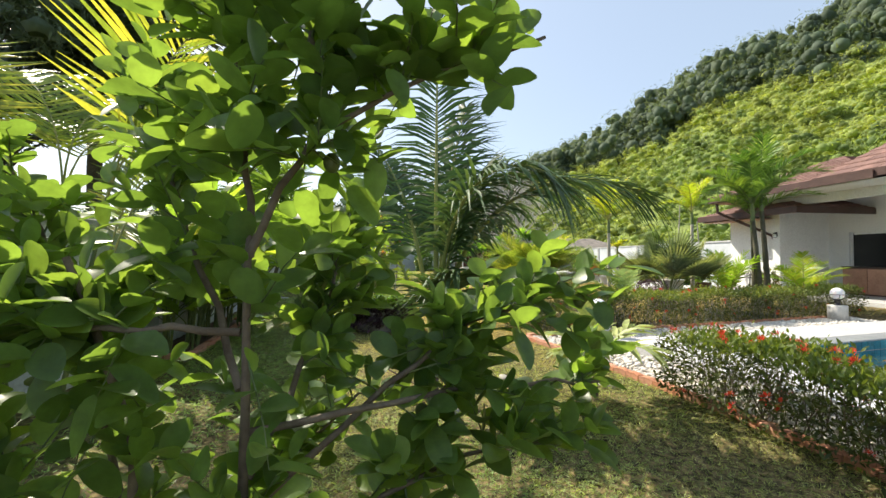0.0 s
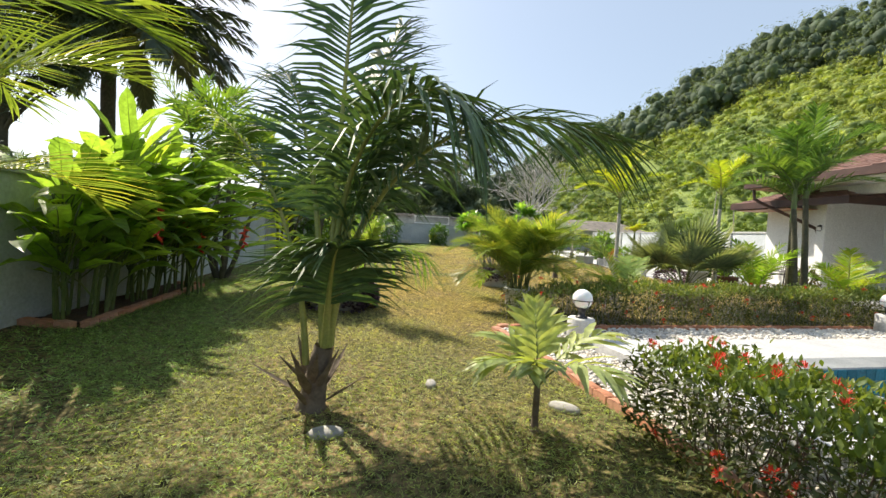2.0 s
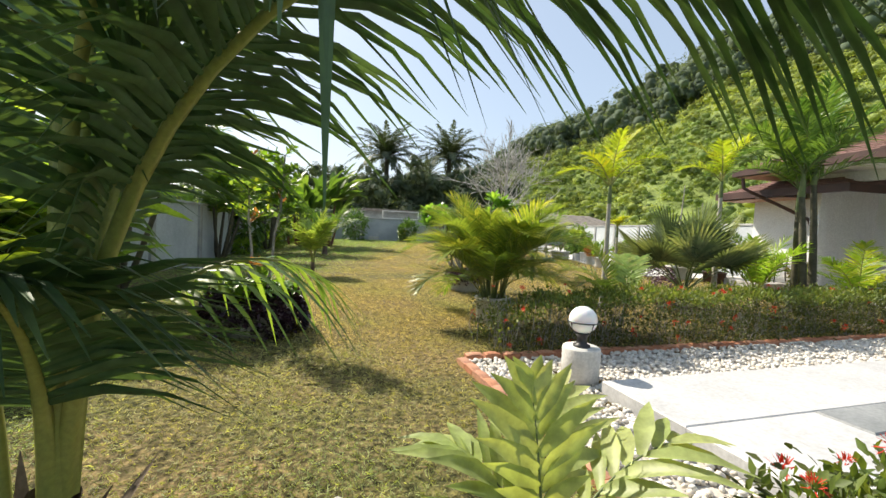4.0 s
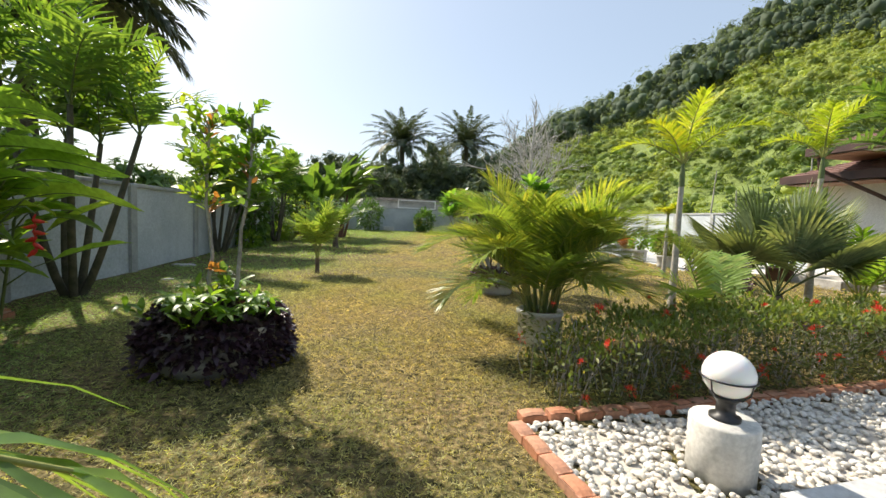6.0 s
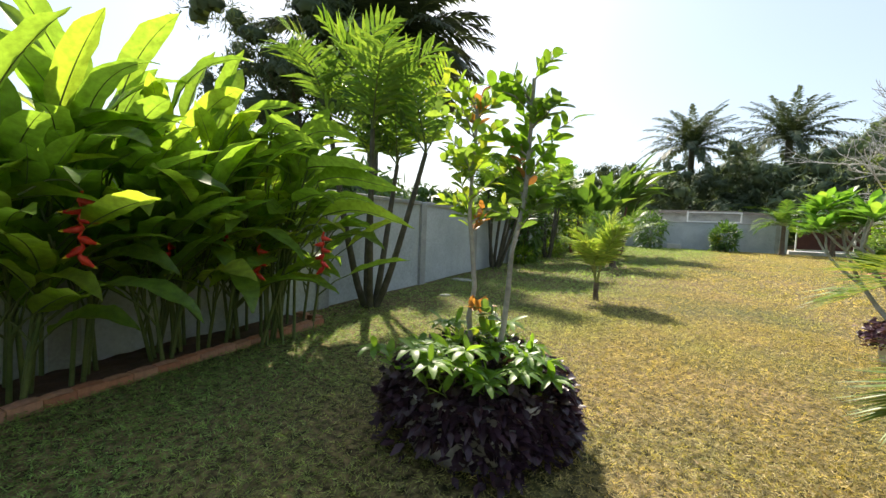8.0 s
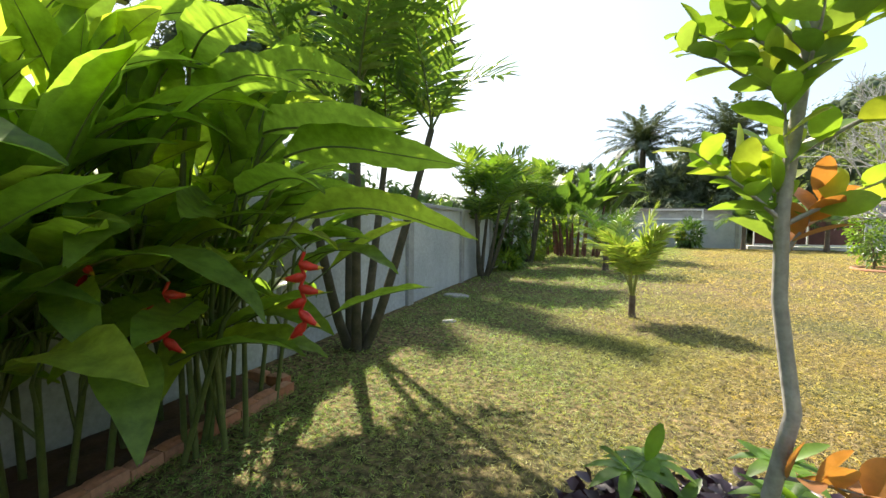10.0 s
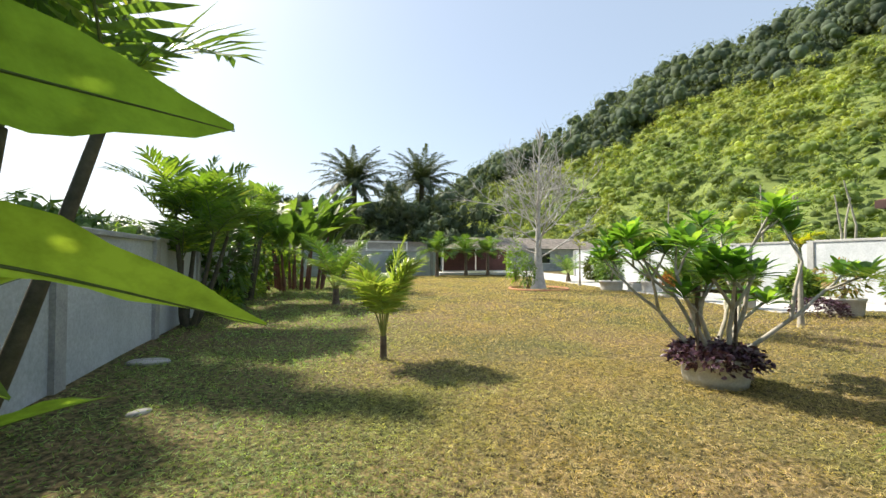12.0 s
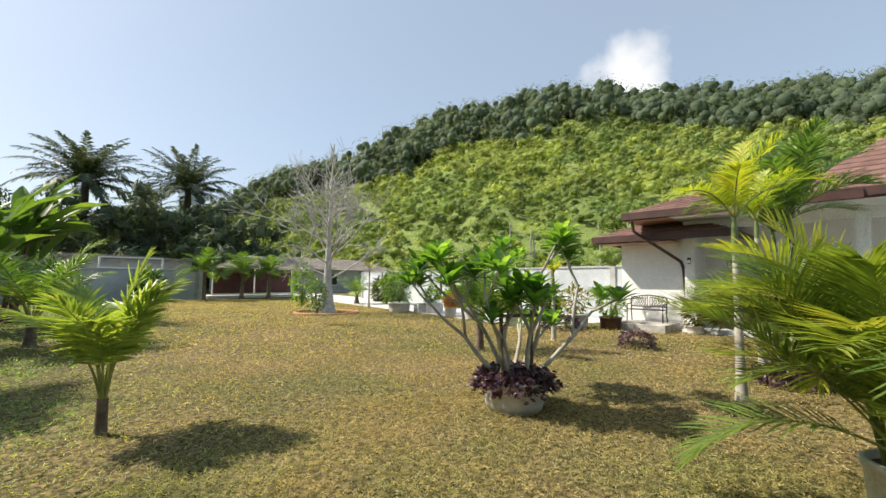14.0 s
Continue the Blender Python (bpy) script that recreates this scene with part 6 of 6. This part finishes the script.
def kerb(name, label, pts, gap=0.208):
    t = thing(name, label, "kerb", kind="structure")
    r = np.random.default_rng(len(pts) * 7 + int(abs(pts[0][0]) * 10))
    for (x0, y0), (x1, y1) in zip(pts[:-1], pts[1:]):
        L = math.hypot(x1 - x0, y1 - y0)
        rz = math.degrees(math.atan2(y1 - y0, x1 - x0))
        n = max(1, round(L / gap))
        for i in range(n):
            f = (i + 0.5) / n
            part("brick", BRICKS[r.integers(4)], None, t, m=pose(x0 + (x1 - x0) * f, y0 + (y1 - y0) * f, r.uniform(-0.008, 0.004), r.uniform(-3, 3), r.uniform(-2, 2), rz + r.uniform(-3, 3)))


kerb("bed_kerb", "row of worn orange bricks edging the heliconia bed", [(-3.78, 6.24), (-4.62, 9.86)])
kerb("bed_kerb_end", "short row of orange bricks closing the heliconia bed", [(-4.7, 9.92), (-5.2, 9.84)])
kerb("bed_kerb_start", "short row of orange bricks at the start of the bed", [(-3.86, 6.18), (-4.56, 6.15)])
kerb("pebble_kerb", "row of orange bricks between lawn and white pebbles", [(1.52, 7.70), (2.55, 4.68), (3.55, 0.4)])
kerb("hedge_kerb", "row of orange bricks between hedge and white pebbles", [(1.56, 7.82), (2.45, 8.03), (9.3, 10.15)])

# white pebbles
r = np.random.default_rng(91)
PEB = []
for k in range(4):
    g = Geo()
    n = 7
    lat = np.array([-0.55, 0.0, 0.55, 1.0]) * 1.4
    sx, sy, sz = r.uniform(0.9, 1.35), r.uniform(0.7, 1.0), r.uniform(0.5, 0.7)
    a = np.linspace(0, 6.283, n, endpoint=False)
    v = np.stack([np.cos(lat)[:, None] * np.cos(a) * sx * 0.026, np.cos(lat)[:, None] * np.sin(a) * sy * 0.026, np.repeat(np.sin(lat)[:, None], n, 1) * sz * 0.026], -1)
    v += r.normal(0, 0.0012, v.shape)
    i, j = np.meshgrid(np.arange(3), np.arange(n), indexing="ij")
    g.add(v, np.stack([i * n + j, i * n + (j + 1) % n, (i + 1) * n + (j + 1) % n, (i + 1) * n + j], -1))
    g.add(v[-1], [[0, 1, 2, 3], [0, 3, 4, 6], [4, 5, 6, 4]][:2])
    PEB.append(g.mesh("pebble", [PEBBLE]))


def in_strip(P):
    """Between the brick kerbs and the terrace."""
    x, y = P[:, 0], P[:, 1]
    kerb_x = 1.52 + (7.70 - y) * 1.03 / 3.02 + 0.07
    hedge_y = 8.03 + (x - 2.45) * 0.31 - 0.05
    q = np.stack([(x - 4.82) * 0.957 + (y - 6.15) * 0.289, -(x - 4.82) * 0.289 + (y - 6.15) * 0.957], 1)
    slab = (q[:, 0] > D0 - 0.02) & (q[:, 1] < D1 + 0.02)
    drum = (np.hypot(x - 2.70, y - 7.26) < 0.2) | (np.hypot(x - 9.3, y - 9.85) < 0.2)
    return (x > kerb_x) & (y < hedge_y) & ~slab & ~drum & (y > 2.0) & (x < 10)


P = np.stack([r.uniform(1.5, 10, 60000), r.uniform(2.0, 10.4, 60000)], 1)
P = P[in_strip(P)][:5200]
near = (P[:, 1] > 6.3) & (P[:, 0] < 3.3)
bed = thing("pebble_bed", "bed of smooth white pebbles beside the pool terrace", "pebbles", kind="structure")
g = Geo()
X, Y = np.meshgrid(np.arange(1.5, 10.2, 0.12), np.arange(2.0, 10.4, 0.12), indexing="ij")
sel = in_strip(np.stack([X.ravel(), Y.ravel()], 1)).reshape(X.shape)
n = X.shape[1]
i, j = np.nonzero(sel[:-1, :-1] & sel[1:, :-1] & sel[:-1, 1:] & sel[1:, 1:])
g.add(np.stack([X, Y, 0 * X + 0.012], -1), np.stack([i * n + j, (i + 1) * n + j, (i + 1) * n + j + 1, i * n + j + 1], -1))
part("gravel_base", g, solid("gravel_base", (0.40, 0.37, 0.32), (0.55, 0.51, 0.46), 8, 0.9, 60, 0.6), bed, "grey grit under the pebbles", False)
g = Geo()
base = [np.array([v.co for v in me.vertices]) for me in PEB]
quads = [np.array([list(p.vertices) for p in me.polygons]) for me in PEB]
count = 0
for k, (x, y) in enumerate(P):
    m = pose(x, y, r.uniform(0.018, 0.042), r.uniform(-25, 25), r.uniform(-25, 25), r.uniform(0, 360)) @ Matrix.Scale(r.uniform(0.75, 1.3), 4)
    q = int(r.integers(4))
    if near[k] and count < 290:
        count += 1
        part("pebble", PEB[q], None, bed, m=m)
    else:
        M = np.array(m)
        g.add(base[q] @ M[:3, :3].T + M[:3, 3], quads[q])
tagged(part("pebbles", g, PEBBLE, bed), kind="stuff")

# flat stones and fallen leaves in the grass
for k, (x, y, s) in enumerate(((-5.9, 15.2, 0.24), (-4.77, 12.98, 0.09), (0.75, 5.2, 0.07), (1.95, 4.9, 0.11), (0.1, 4.1, 0.1))):
    g = Geo()
    lathe(g, [(0.0, -0.02), (s, -0.02), (s * 1.02, 0.012), (s * 0.85, 0.03), (0.0, 0.034)], 9)
    tagged(part("flat_stone", g, CONCRETE, None, m=pose(x, y, 0, 0, 0, k * 50) @ Matrix.Diagonal((1.3, 0.75, 1, 1))), "flat grey stone lying in the lawn", "stone")

# grass: short broad blades, thick near the walk, thinner further off
r = np.random.default_rng(92)
WALK = np.array([(0, 0), (0.6, 0.45), (1.0, 1.25), (1.27, 2.2), (1.15, 3.4), (1.05, 4.8), (0.8, 5.6), (0.3, 6.2), (-0.8, 6.9), (-1.8, 7.7), (-2.3, 8.7), (-2.1, 9.4), (-1.2, 11.0), (0.5, 12.0)])


def grass(n, lo, hi, d0, d1, L, W, tall):
    P = np.stack([r.uniform(lo[0], hi[0], n), r.uniform(lo[1], hi[1], n)], 1)
    d = np.full(n, 1e9)
    for a, b in zip(WALK[:-1], WALK[1:]):
        t = np.clip(((P - a) @ (b - a)) / ((b - a) @ (b - a)), 0, 1)
        d = np.minimum(d, np.linalg.norm(P - (a + t[:, None] * (b - a)), axis=1))
    x, y = P[:, 0], P[:, 1]
    kerb_x = np.where(y < 7.75, 1.46 + (7.70 - y) * 0.341, 99)
    bed_x = np.where((y < 9.95) & (y > 6.1), np.interp(y, [6.1, 9.86], [-3.68, -4.55]), -5.2 - 0.213 * (y - 10))
    hedge_ok = (y < 7.8 + (x - 1.5) * 0.31 - 0.0) & (x > 1.5) & (y > 7.6)
    planters = (np.hypot(x + 1.26, y - 8.74) < 0.5) | (np.hypot(x - 1.87, y - 13.40) < 0.4) | (np.hypot(x - 2.06, y - 9.90) < 0.27) | (np.hypot(x + 0.16, y - 4.5) < 0.14)
    clump = np.sin(x * 3.1 + 1.3 * np.sin(y * 1.7)) * np.sin(y * 2.7 + 0.9 * np.sin(x * 2.3)) + 0.6 * np.sin(x * 0.9 + y * 0.7)
    keep = (d >= d0) & (d < d1) & (x < kerb_x) & (x > bed_x) & ~hedge_ok & ~planters & (r.random(n) < 0.72 + 0.22 * clump) & ~((x > 9.0) & (y > 19.4))
    P = P[keep]
    k = len(P)
    a = r.uniform(0, 6.283, k)
    e = r.uniform(0.1, 1.15, k)
    D = np.stack([np.cos(a) * np.cos(e), np.sin(a) * np.cos(e), np.sin(e)], 1)
    N = unit(np.array([0, 0, 1.0]) + r.normal(0, 0.6, (k, 3)))
    R3 = np.column_stack([P, r.uniform(-0.012, tall, k)])
    blades(G, R3, D, N, L * r.uniform(0.6, 1.3, k), W * r.uniform(0.7, 1.3, k), 1, 2, 0.35, 0.2, "lance")


G = Geo()
grass(760000, (-5, -1), (4, 15), 0.0, 2.8, 0.043, 0.019, 0.028)
grass(430000, (-7, -2), (8, 22), 2.8, 6.5, 0.06, 0.028, 0.034)
grass(330000, (-10, -3), (12, 46), 6.5, 34, 0.1, 0.05, 0.05)
tagged(part("grass", G, L_GRASS), "short broad-bladed lawn grass, green to straw yellow", "grass", kind="stuff")
G = Geo()
grass(5200, (-5, -1), (6, 15), 0.0, 6.0, 0.05, 0.026, 0.035)
tagged(part("fallen_leaves", G, L_DRY), "scattered dry brown leaves on the lawn", "fallen leaves", kind="stuff")
